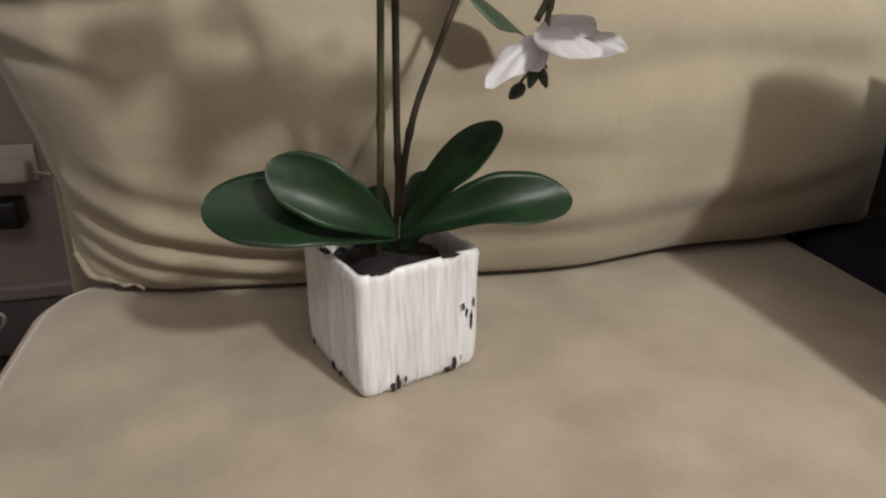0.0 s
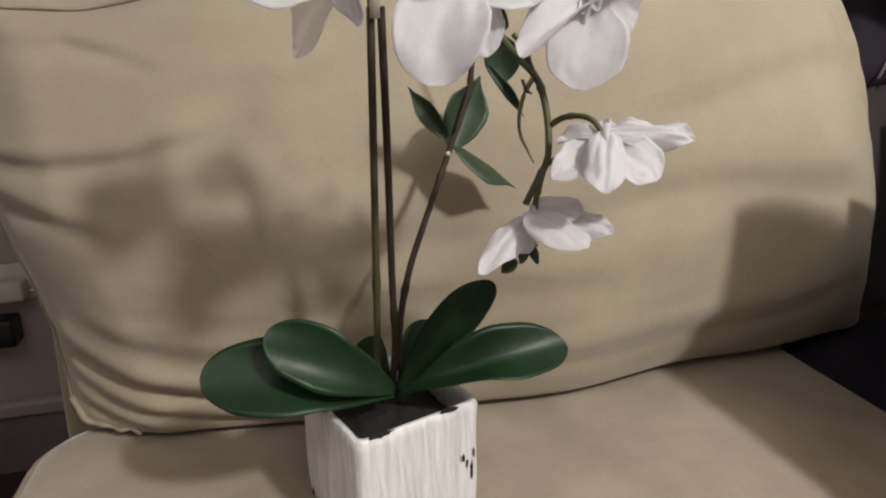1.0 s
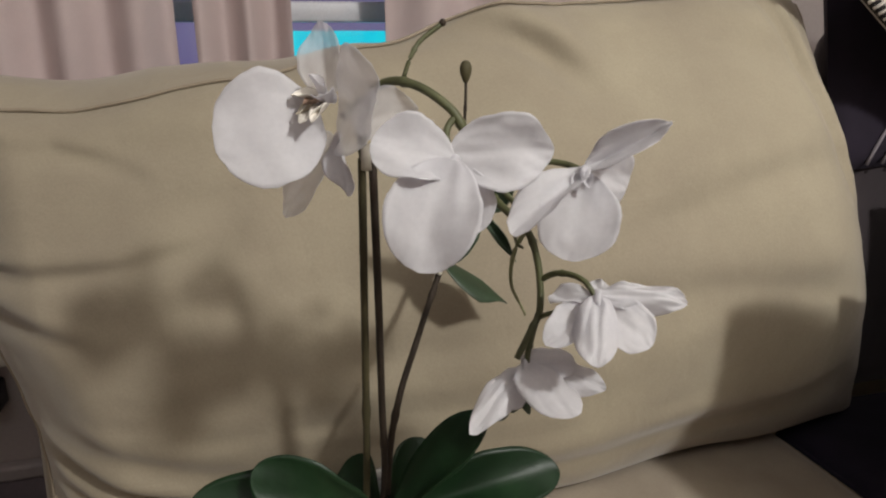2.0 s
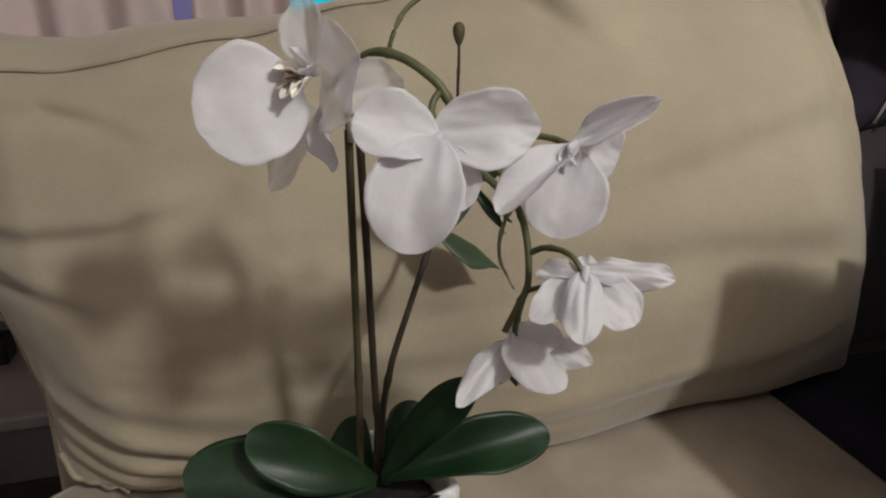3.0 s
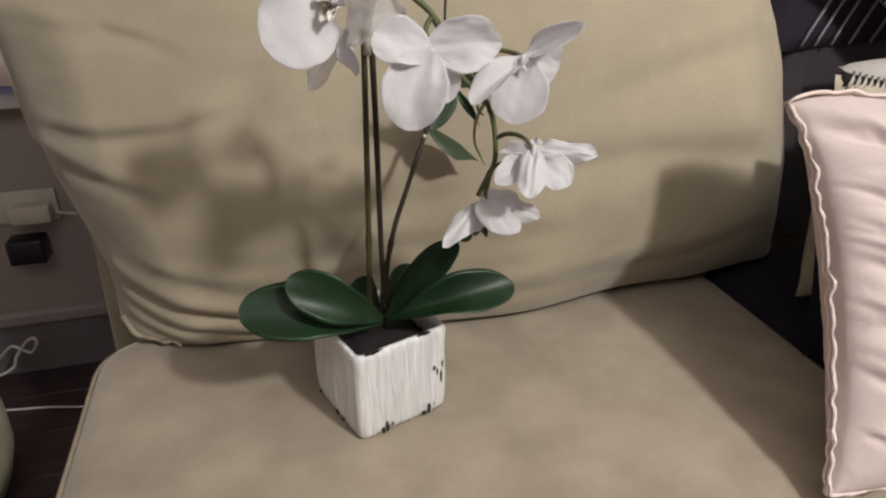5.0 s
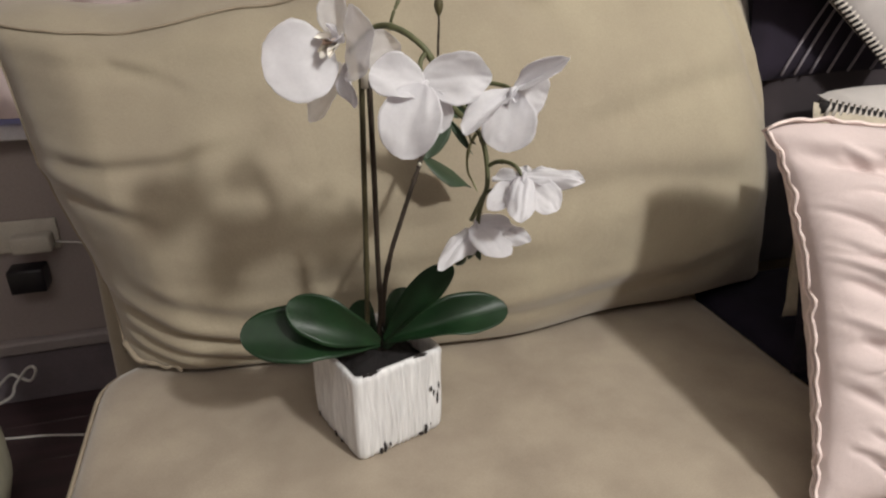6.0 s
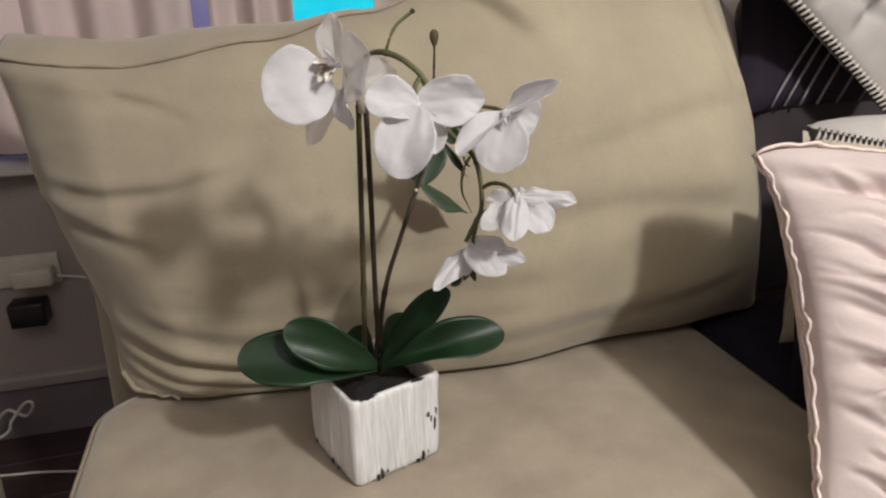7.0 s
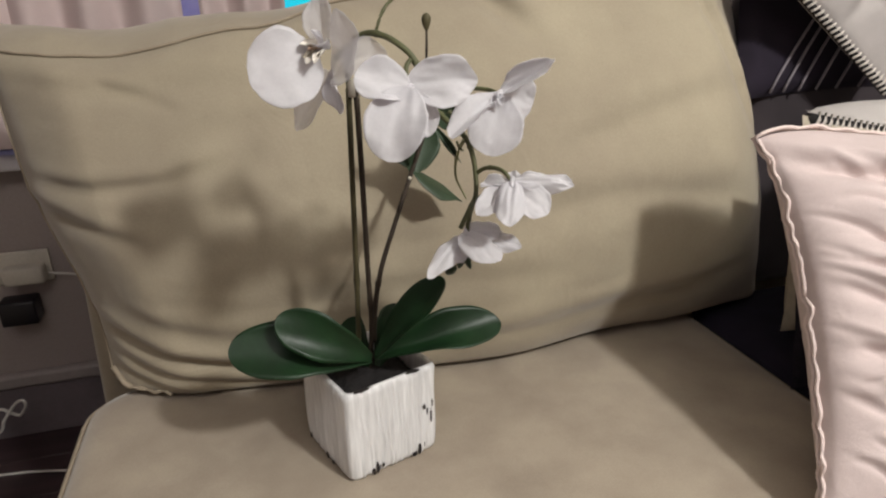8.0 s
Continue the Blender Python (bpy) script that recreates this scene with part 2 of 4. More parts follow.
def rounded_slab(x0, x1, y0, y1, z0, z1, r, crown, steps=(48, 36, 6), wobble=0.003, seed=0.0, plan=0.0):
    """A soft upholstery slab: a box with round edges, a crowned top and slight unevenness."""
    bm = bmesh.new()
    c = Vector(((x0 + x1) / 2, (y0 + y1) / 2, (z0 + z1) / 2))
    half = Vector(((x1 - x0) / 2, (y1 - y0) / 2, (z1 - z0) / 2))
    seen = {}

    def vert(i, j, k):
        if (i, j, k) not in seen:
            f = Vector((2 * i / steps[0] - 1, 2 * j / steps[1] - 1, 2 * k / steps[2] - 1))
            f = Vector([math.copysign(abs(a) ** 0.8, a) for a in f])
            p = Vector([f[a] * half[a] for a in range(3)])
            inner = Vector([max(-(half[a] - r), min(half[a] - r, p[a])) for a in range(3)])
            d = p - inner
            if d.length > 1e-6:
                p = inner + d.normalized() * min(r, max(abs(v) for v in d))
            over = Vector((abs(p.x) - half.x + plan, abs(p.y) - half.y + plan))
            if plan and over.x > 0 and over.y > 0:
                over = over.normalized() * max(over)
                p.x, p.y = math.copysign(half.x - plan + over.x, p.x), math.copysign(half.y - plan + over.y, p.y)
            if p.z > 0:
                p.z += crown * (1 - f.x ** 4) * (1 - f.y ** 4)
            w = noise.noise(Vector((p.x * 5 + seed, p.y * 5, p.z * 5)))
            p += d.normalized() * wobble * w if d.length > 1e-6 else Vector((0, 0, wobble * w))
            seen[i, j, k] = bm.verts.new(c + p)
        return seen[i, j, k]

    nx, ny, nz = steps
    for i in range(nx):
        for j in range(ny):
            for k in (0, nz):
                bm.faces.new((vert(i, j, k), vert(i + 1, j, k), vert(i + 1, j + 1, k), vert(i, j + 1, k)))
    for i in range(nx):
        for k in range(nz):
            for j in (0, ny):
                bm.faces.new((vert(i, j, k), vert(i + 1, j, k), vert(i + 1, j, k + 1), vert(i, j, k + 1)))
    for j in range(ny):
        for k in range(nz):
            for i in (0, nx):
                bm.faces.new((vert(i, j, k), vert(i, j + 1, k), vert(i, j + 1, k + 1), vert(i, j, k + 1)))
    return bm


def seat_cushion(x0, x1, y0, y1, label, seed, mat):
    c = thing("seat_cushion", label, "cushion", SOFA, "seat cushions")
    part("body", rounded_slab(x0, x1, y0, y1, 0.29, SEAT_Z - 0.004, 0.032, 0.004, seed=seed, plan=0.075), mat, c)
    corners, r, z = ((x0, y0), (x1, y0), (x1, y1), (x0, y1)), 0.075, SEAT_Z - 0.022
    ring = []
    for (cx, cy), start in zip(corners, (180, 270, 0, 90)):
        mx, my = cx + math.copysign(r, (x0 + x1) / 2 - cx), cy + math.copysign(r, (y0 + y1) / 2 - cy)
        ring += [Vector((mx + (r - 0.001) * math.cos(radians(start + a)), my + (r - 0.001) * math.sin(radians(start + a)), z)) for a in range(0, 91, 15)]
    part("piping", tube(ring, 0.0035, 0.0035, 8, True), MAT_PIPING if mat is MAT_SEAT else mat, c, "thin self-coloured piping")
    return c


seat_cushion(0.0, 0.972, -0.62, 0.085, "wide beige microsuede seat cushion with rounded corners", 1.3, MAT_SEAT)
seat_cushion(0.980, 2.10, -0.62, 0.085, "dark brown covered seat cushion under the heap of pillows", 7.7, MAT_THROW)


# the front of the back cushion: s runs 0..1 along it, r 0..1 up it
def cushion_front(s, r, folds):
    left = 0.036 - 0.085 * r - 0.034 * r ** 7 + 0.012 * math.sin(r * 7)
    right = 1.104 - 0.128 * r + 0.018 * math.sin(r * 3.1)
    u = left + (right - left) * s
    height = ramp_of(((0, 0.462), (0.16, 0.452), (0.34, 0.482), (0.47, 0.515), (0.62, 0.560), (1.0, 0.575)), s)
    z = SEAT_Z + 0.003 + r * height
    edge = 1 - (0.8 * (1 - 2 * s) ** 4.5 if s < 0.5 else (2 * s - 1) ** 9)
    foot = ramp_of(((0, 0.050), (0.11, 0.000), (0.28, -0.018), (0.50, -0.030), (0.78, -0.002), (1.0, 0.012)), s)
    belly = (0.098 + 0.024 * smoothstep(0.4, 0.75, s)) * math.sin(math.pi * min(1, r) ** 0.92) ** 0.9 * edge
    roll = 0.028 * (max(0, 1 - s / 0.035) ** 2 + 0.7 * max(0, (s - 0.965) / 0.035) ** 2 + max(0, (r - 0.95) / 0.05) ** 2 * 0.6) + 0.012 * max(0, 1 - r / 0.03) ** 2
    v = foot + (0.125 - 0.055 * s) * r - belly + roll
    v -= 0.010 * noise.noise(Vector((s * 4.0, r * 2.4, 0.7))) * edge
    v -= 0.0035 * noise.noise(Vector((s * 8.0, r * 8.0, 4.1))) + 0.0012 * noise.noise(Vector((s * 14.0, r * 26.0, 9.3)))
    for f in folds:
        v -= crease(s * 1.1, r * 0.52, *f)
    return Vector((u, v, z))


FOLDS = (
    (0.02, 0.118, 0.29, 0.050, 0.012, 0.011, -0.016),
    (0.03, 0.070, 0.25, 0.018, 0.010, 0.007, -0.012),
    (0.02, 0.046, 0.11, 0.012, 0.007, 0.006, -0.004),
    (0.08, 0.150, 0.24, 0.115, 0.014, 0.004, -0.010),
    (0.62, 0.230, 0.98, 0.215, 0.022, 0.005, 0.010),
    (0.28, 0.400, 0.55, 0.420, 0.016, 0.004, -0.006),
    (0.80, 0.470, 1.04, 0.440, 0.018, 0.004, 0.006),
    (-0.02, 0.300, 0.13, 0.275, 0.012, 0.006, 0.004),
    (0.05, 0.340, 0.27, 0.365, 0.012, 0.008, -0.004),
    (0.72, 0.300, 1.00, 0.345, 0.020, 0.007, 0.008),
    (0.50, 0.560, 0.72, 0.445, 0.022, 0.020, 0.012),
    (0.68, 0.540, 0.98, 0.470, 0.022, 0.008, 0.010),
    (0.34, 0.505, 0.50, 0.470, 0.010, 0.004, 0.004),
    (0.16, 0.480, 0.24, 0.440, 0.009, 0.004, 0.003),
    (0.30, 0.170, 0.62, 0.150, 0.020, 0.004, 0.008),
    (0.40, 0.070, 0.95, 0.085, 0.016, 0.006, -0.014),
    (0.10, 0.470, 0.33, 0.455, 0.014, 0.004, 0.004),
    (1.065, 0.300, 1.040, 0.530, 0.010, -0.009, 0.004),
)


def back_cushion():
    c = thing("back_cushion", "puffy wrinkled beige microsuede back cushion leaning on the sofa back", "cushion", SOFA)
    nu, nv, rings, depth = 150, 84, 8, 0.13
    verts = [cushion_front(i / nu, j / nv, FOLDS) for j in range(nv + 1) for i in range(nu + 1)]
    faces = [(j * (nu + 1) + i, j * (nu + 1) + i + 1, (j + 1) * (nu + 1) + i + 1, (j + 1) * (nu + 1) + i) for j in range(nv) for i in range(nu)]
    rim = [i for i in range(nu + 1)] + [j * (nu + 1) + nu for j in range(1, nv + 1)] + [nv * (nu + 1) + i for i in range(nu - 1, -1, -1)] + [j * (nu + 1) for j in range(nv - 1, 0, -1)]
    mid = Vector((0.55, 0, 0.72))
    last = rim
    for k in range(1, rings + 1):
        t = k / rings
        now = []
        for q in rim:
            p = verts[q].copy()
            away = Vector((p.x - mid.x, 0, p.z - mid.z))
            top = smoothstep(0.42, 0.46, p.z - SEAT_Z)
            swell = 0.020 * math.sin(math.pi * t)
            p += Vector((math.copysign(1, away.x) * swell * 0.6 * (1 - top) if abs(away.x) > 0.45 else 0, depth * t, top * (0.6 * swell + t * min(0.03, 0.948 - p.z))))
            if p.z < SEAT_Z + 0.03 and top == 0:
                p.z = max(p.z, SEAT_Z + 0.003)
            p.x += 0.072 * min(1, 1.6 * t) * smoothstep(0.60, 0.90, p.z) * (away.x > 0.36)
            p.x += 0.004 * noise.noise(p * 12)
            p.z += 0.004 * top * noise.noise(p * 9)
            now.append(len(verts))
            verts.append(p)
        m = len(rim)
        faces += [(last[a], now[a], now[(a + 1) % m], last[(a + 1) % m]) for a in range(m)]
        last = now
    faces.append(tuple(last))
    part("body", (verts, faces), MAT_SUEDE, c)
    top = [cushion_front(0.004 + 0.992 * i / 90, 0.998, FOLDS) + Vector((0, -0.001, 0.002 + 0.002 * noise.noise(Vector((i * 0.3, 0, 0))))) for i in range(91)]
    part("piping", tube(top, 0.0020, 0.0020), MAT_PIPING, c, "self-coloured seam along the top edge")
    side = [cushion_front(0.002, 0.02 + 0.96 * i / 40, FOLDS) + Vector((-0.001, 0, 0)) for i in range(41)]
    part("piping", tube(side, 0.0016, 0.0016), MAT_PIPING, c)
    side = [cushion_front(0.998, 0.02 + 0.96 * i / 40, FOLDS) + Vector((0.001, 0, 0)) for i in range(41)]
    part("piping", tube(side, 0.0016, 0.0016), MAT_PIPING, c)
    hem = [cushion_front(0.003 + 0.075 * i / 30, 0.012 + 0.05 * math.exp(-i / 5), FOLDS) + Vector((0, -0.004 + 0.002 * math.sin(i * 0.8), 0.002 + 0.0015 * math.sin(i * 0.55))) for i in range(31)]
    part("hem", tube(hem, 0.0045, 0.002), MAT_PIPING, c, "bunched seam along the bottom corner")
    return c


back_cushion()
far = thing("back_cushion", "dark brown back cushion behind the heap of pillows", "cushion", SOFA)
part("body", rounded_slab(1.10, 2.08, 0.10, 0.22, SEAT_Z - 0.03, 1.0, 0.05, 0.0, (24, 8, 20), seed=3.3), MAT_FAR, far)


# ---- the potted orchid ----
POT = pose(0, 0.70, SEAT_Z, 0, 0, 36)
orchid = thing("potted_orchid", "artificial white orchid in a square white ribbed ceramic pot", "plant", pose(0, 0, 0))


def square_ring(half, r, z, per, ripple=0.0, seed=0.0):
    """Points round a square with round corners; ripple raises wavy upright ribs on its sides."""
    pts = []
    for q in range(4):
        a = math.radians(90 * q)
        rot = Matrix.Rotation(a, 3, "Z")
        for k in range(per):
            t = k / per
            y = -(half - r) + 2 * (half - r) * t
            fade = smoothstep(0, 0.06, t) * (1 - smoothstep(0.94, 1, t))
            wav = noise.noise(Vector((y * 30, z * 14, seed + q * 5)))
            rib = math.sin(y * 740 + 2.2 * wav + 1.3 * math.sin(z * 70 + q * 2 + 9 * y * 30)) * (0.6 + 0.8 * noise.noise(Vector((y * 120, z * 25, seed + q))))
            pts.append(rot @ Vector((half + ripple * fade * (rib + 0.5 * wav), y, z)))
        for k in range(5):
            b = math.radians(90 * k / 5)
            pts.append(rot @ Vector((half - r + r * math.cos(b), half - r + r * math.sin(b), z)))
    return pts


def pot_mesh():
    per, height = 90, 0.117
    rings = []
    for i in range(27):
        t = i / 26
        half = 0.0592 + 0.0026 * t + 0.0008 * math.sin(t * 6)
        if t < 0.06:
            half -= 0.003 * (1 - t / 0.06) ** 2
        if t > 0.97:
            half -= 0.0015
        rings.append(square_ring(half, 0.009, t * height, per, 0.0018 * (1 - smoothstep(0.93, 0.99, t)), 2.0))
    for half, z in ((0.0588, 0.1182), (0.0562, 0.1180), (0.0540, 0.1165), (0.0530, 0.110), (0.0520, 0.085)):
        rings.append(square_ring(half, 0.007, z, per))
    m = len(rings[0])
    verts = [p for r in rings for p in r]
    for v in verts[-6 * m:]:
        v.z += 0.0012 * noise.noise(Vector((v.x * 40, v.y * 40, 1)))
    faces = [(i * m + k, i * m + (k + 1) % m, (i + 1) * m + (k + 1) % m, (i + 1) * m + k) for i in range(len(rings) - 1) for k in range(m)]
    faces.append(tuple(range(m))[::-1])
    return verts, faces


pot = part("pot", pot_mesh(), MAT_POT, orchid, "square white ribbed ceramic pot with black chips")
pot.matrix_world = POT


def chip(side, y, z, w, h, seed):
    """A ragged worn patch lying on one face of the pot (side 0..3) or, for z at the rim, over its edge."""
    rnd = random.Random(seed)
    half = 0.0592 + 0.0026 * z / 0.117 + 0.0011
    rim = z > 0.11
    outer, verts = [], []
    n = 14
    for k in range(n):
        a = math.tau * k / n
        f = 0.65 + 0.5 * rnd.random()
        outer.append((y + f * w / 2 * math.cos(a), z + f * h / 2 * math.sin(a)))
    rot = Matrix.Rotation(math.radians(90 * side), 3, "Z")
    for lift in (0.0, 0.0006):
        for py, pz in outer:
            if rim:
                verts.append(rot @ Vector((half - 0.0035 + (pz - z) * 0.6, py, 0.1182 + lift)))
            else:
                verts.append(rot @ Vector((half + lift - 0.0003, py, max(0.001, pz))))
    faces = [tuple(range(n, 2 * n))] + [(k, (k + 1) % n, n + (k + 1) % n, n + k) for k in range(n)]
    ob = part("chip", (verts, faces), MAT_CHIP, pot, "black worn chip in the glaze", smooth=False)
    return ob


for side, y, z, w, h, seed in (
    (3, -0.031, 0.006, 0.005, 0.011, 1), (3, -0.025, 0.009, 0.005, 0.017, 2), (3, -0.018, 0.010, 0.003, 0.006, 3),
    (3, 0.026, 0.005, 0.007, 0.008, 4), (3, 0.033, 0.008, 0.005, 0.015, 5), (3, 0.039, 0.013, 0.003, 0.008, 6),
    (3, 0.045, 0.058, 0.004, 0.012, 7), (3, 0.050, 0.050, 0.003, 0.022, 8), (3, 0.041, 0.066, 0.003, 0.009, 9), (3, 0.052, 0.068, 0.002, 0.010, 10),
    (2, -0.046, 0.008, 0.006, 0.010, 11), (2, 0.000, 0.006, 0.008, 0.010, 12), (2, 0.014, 0.004, 0.006, 0.006, 13),
    (3, 0.028, 0.117, 0.020, 0.013, 14), (3, -0.038, 0.117, 0.022, 0.012, 15), (2, -0.006, 0.117, 0.020, 0.013, 16), (2, -0.044, 0.117, 0.010, 0.011, 18), (0, 0.010, 0.117, 0.030, 0.012, 19), (1, 0.015, 0.117, 0.02, 0.009, 17),
):
    chip(side, y, z, w, h, seed)


def soil():
    n, verts, faces = 22, [], []
    for j in range(n + 1):
        for i in range(n + 1):
            x, y = (i / n - 0.5) * 0.103, (j / n - 0.5) * 0.103
            mound = 0.016 * max(0, 1 - (x * x + y * y) / 0.0026)
            verts.append(Vector((x, y, 0.094 + mound + 0.005 * noise.noise(Vector((x * 90, y * 90, 2))) + 0.003 * noise.noise(Vector((x * 260, y * 260, 5))))))
    for j in range(n):
        for i in range(n):
            a = j * (n + 1) + i
            faces.append((a, a + 1, a + n + 2, a + n + 1))
    return verts, faces


part("soil", soil(), MAT_SOIL, orchid, "dark crumbly foam soil").matrix_world = POT
blob = bmesh.new()
bmesh.ops.create_icosphere(blob, subdivisions=2, radius=0.009)
for v in blob.verts:
    v.co = Vector((v.co.x, v.co.y * 0.7, v.co.z * 0.45)) * (1 + 0.3 * noise.noise(v.co * 200))
part("pebble", blob, MAT_PLASTIC, orchid, "small pale pebble in the soil").matrix_world = POT @ pose(-0.026, -0.040, 0.0975, 10, 0, 30)


def blade(base, tip, width, facing, cup, arch=0.0, fold=0.0, narrow=1.0, thick=0.0007, point=0.0, ruffle=0.0, rows=16, cols=10, blunt=0.0):
    """Verts and faces of a thin petal or leaf from base to tip: widest beyond the middle, hollowed by cup, bent up by arch, creased along the midrib by fold."""
    base, tip = Vector(base), Vector(tip)
    axis = tip - base
    length = axis.length
    a = axis.normalized()
    side = a.cross(Vector(facing)).normalized()
    n = side.cross(a).normalized()
    if n.dot(Vector(facing)) < 0:
        n = -n
    seed = base.x * 91 + tip.z * 57
    top = []
    for i in range(rows + 1):
        t = (1 - math.cos(math.pi * i / rows)) / 2
        peak = blunt or (0.60 if narrow == 1 else 0.52)
        q = (peak - t) / peak if t < peak else (t - peak) / (1 - peak)
        half = (0.16 + 0.84 * (1 - q ** 1.35) if blunt else 0.22 + 0.78 * (1 - q ** 1.9) ** 0.75) if t < peak else (1 - q ** (2.6 if narrow == 1 else 2.0)) ** (0.5 if blunt else 0.55)
        half = max(width / 2 * half, 0.0014) * (1 - point * smoothstep(0.6, 1, t))
        for j in range(cols + 1):
            x = 2 * j / cols - 1
            lift = cup * (x * x - 0.35) * min(1, 2.4 * half / width) * math.sin(math.pi * (0.12 + 0.8 * t)) + arch * math.sin(math.pi * t) - fold * (1 - abs(x)) * min(1, 2.4 * half / width) * math.sin(math.pi * min(1, t + 0.1))
            xe = x * min(1, 2 * half / width)
            lift += ruffle * noise.noise(Vector((seed + xe * 1.6, t * 2.6, seed * 0.7))) * (0.3 + 0.7 * max(abs(xe), t))
            edge = 1 + 0.09 * noise.noise(Vector((seed, t * 5, x)))
            top.append(base + a * (length * t * (1 - 0.04 * xe * xe)) + side * (half * x * edge) + n * lift)
    m, k = cols + 1, len(top)
    verts = [p + n * thick / 2 for p in top] + [p - n * thick / 2 for p in top]
    faces = []
    for i in range(rows):
        for j in range(cols):
            q = i * m + j
            faces.append((q, q + 1, q + m + 1, q + m))
            faces.append((k + q, k + q + m, k + q + m + 1, k + q + 1))
    rim = list(range(m)) + [i * m + cols for i in range(1, rows + 1)] + [rows * m + j for j in range(cols - 1, -1, -1)] + [i * m for i in range(rows - 1, 0, -1)]
    for p, q in zip(rim, rim[1:] + rim[:1]):
        faces.append((p, k + p, k + q, q))
    return verts, faces


def leaf(name, base, tip, width, facing, cup, arch=0.0, fold=0.0015):
    big = name == "leaf"
    verts, faces = blade(base, tip, width, facing, cup, arch, fold, thick=0.0016 if big else 0.0008, point=0.0 if big else 0.8, narrow=1 if big else 0.9, rows=26 if big else 12, ruffle=0.0025, blunt=0.66 if big else 0.0)
    return part(name, (verts, faces), MAT_LEAF if big else MAT_LEAF_DARK, orchid, "broad waxy dark green strap leaf" if big else "")


def stalk(name, points, r0, r1, mat):
    """A round stalk with small swollen nodes along it."""
    line = spline(points, 6)
    verts, faces = tube(line, r0, r1, 9)
    for i in range(len(line)):
        if i % 17 == 9:
            for q in range(i * 9, i * 9 + 9):
                verts[q] = line[i] + (verts[q] - line[i]) * 1.3
    return part(name, (verts, faces), mat, orchid)


def flower(centre, way, size, lip=False):
    """The small column in the middle of a flower, which carries its petals; with the coloured lip where it shows."""
    m = look(centre, Vector(centre) + Vector(way))
    line = [m @ Vector(p) for p in ((0, 0.004 * size, 0.006), (0, 0.002, -0.003), (0, -0.004 * size, -0.008 * size))]
    f = part("flower", tube(spline(line, 4), 0.0046 * size, 0.0024 * size, 10), MAT_PETAL, orchid, "white silk orchid flower")
    turn = m.to_3x3()
    if lip:
        pieces = ((0.000, -0.012, -0.012, 0.013, 0.019, MAT_LIP_PALE, "pale cream lip"), (0.011, 0.002, -0.010, 0.014, 0.017, MAT_LIP_PALE, ""), (-0.011, 0.002, -0.009, 0.013, 0.017, MAT_PETAL, ""),
                  (0.002, 0.013, -0.007, 0.011, 0.016, MAT_PETAL, ""), (0.001, -0.002, -0.010, 0.011, 0.011, MAT_LIP_RED, "red-speckled throat"), (-0.008, -0.010, -0.010, 0.008, 0.020, MAT_LIP_PALE, ""), (0.007, -0.009, -0.012, 0.007, 0.016, MAT_LIP, "cream and yellow lip"))
    else:
        pieces = ((0.004, -0.008, -0.003, 0.008, 0.010, MAT_PETAL, ""), (-0.004, -0.007, -0.003, 0.007, 0.009, MAT_PETAL, ""))
    for x, y, z, w, l, mat, text in pieces:
        tip = m @ (Vector((x, y, z)).normalized() * l + Vector((0, 0, -0.003)))
        part("lip", petal_mesh(m @ Vector((0, 0, 0.002)), tip, w, turn @ Vector((0, 0.9, -0.6)), 0.004, ruffle=0.0015, pleat=0.0003, rows=12, cols=10), mat, f, text)
    return f


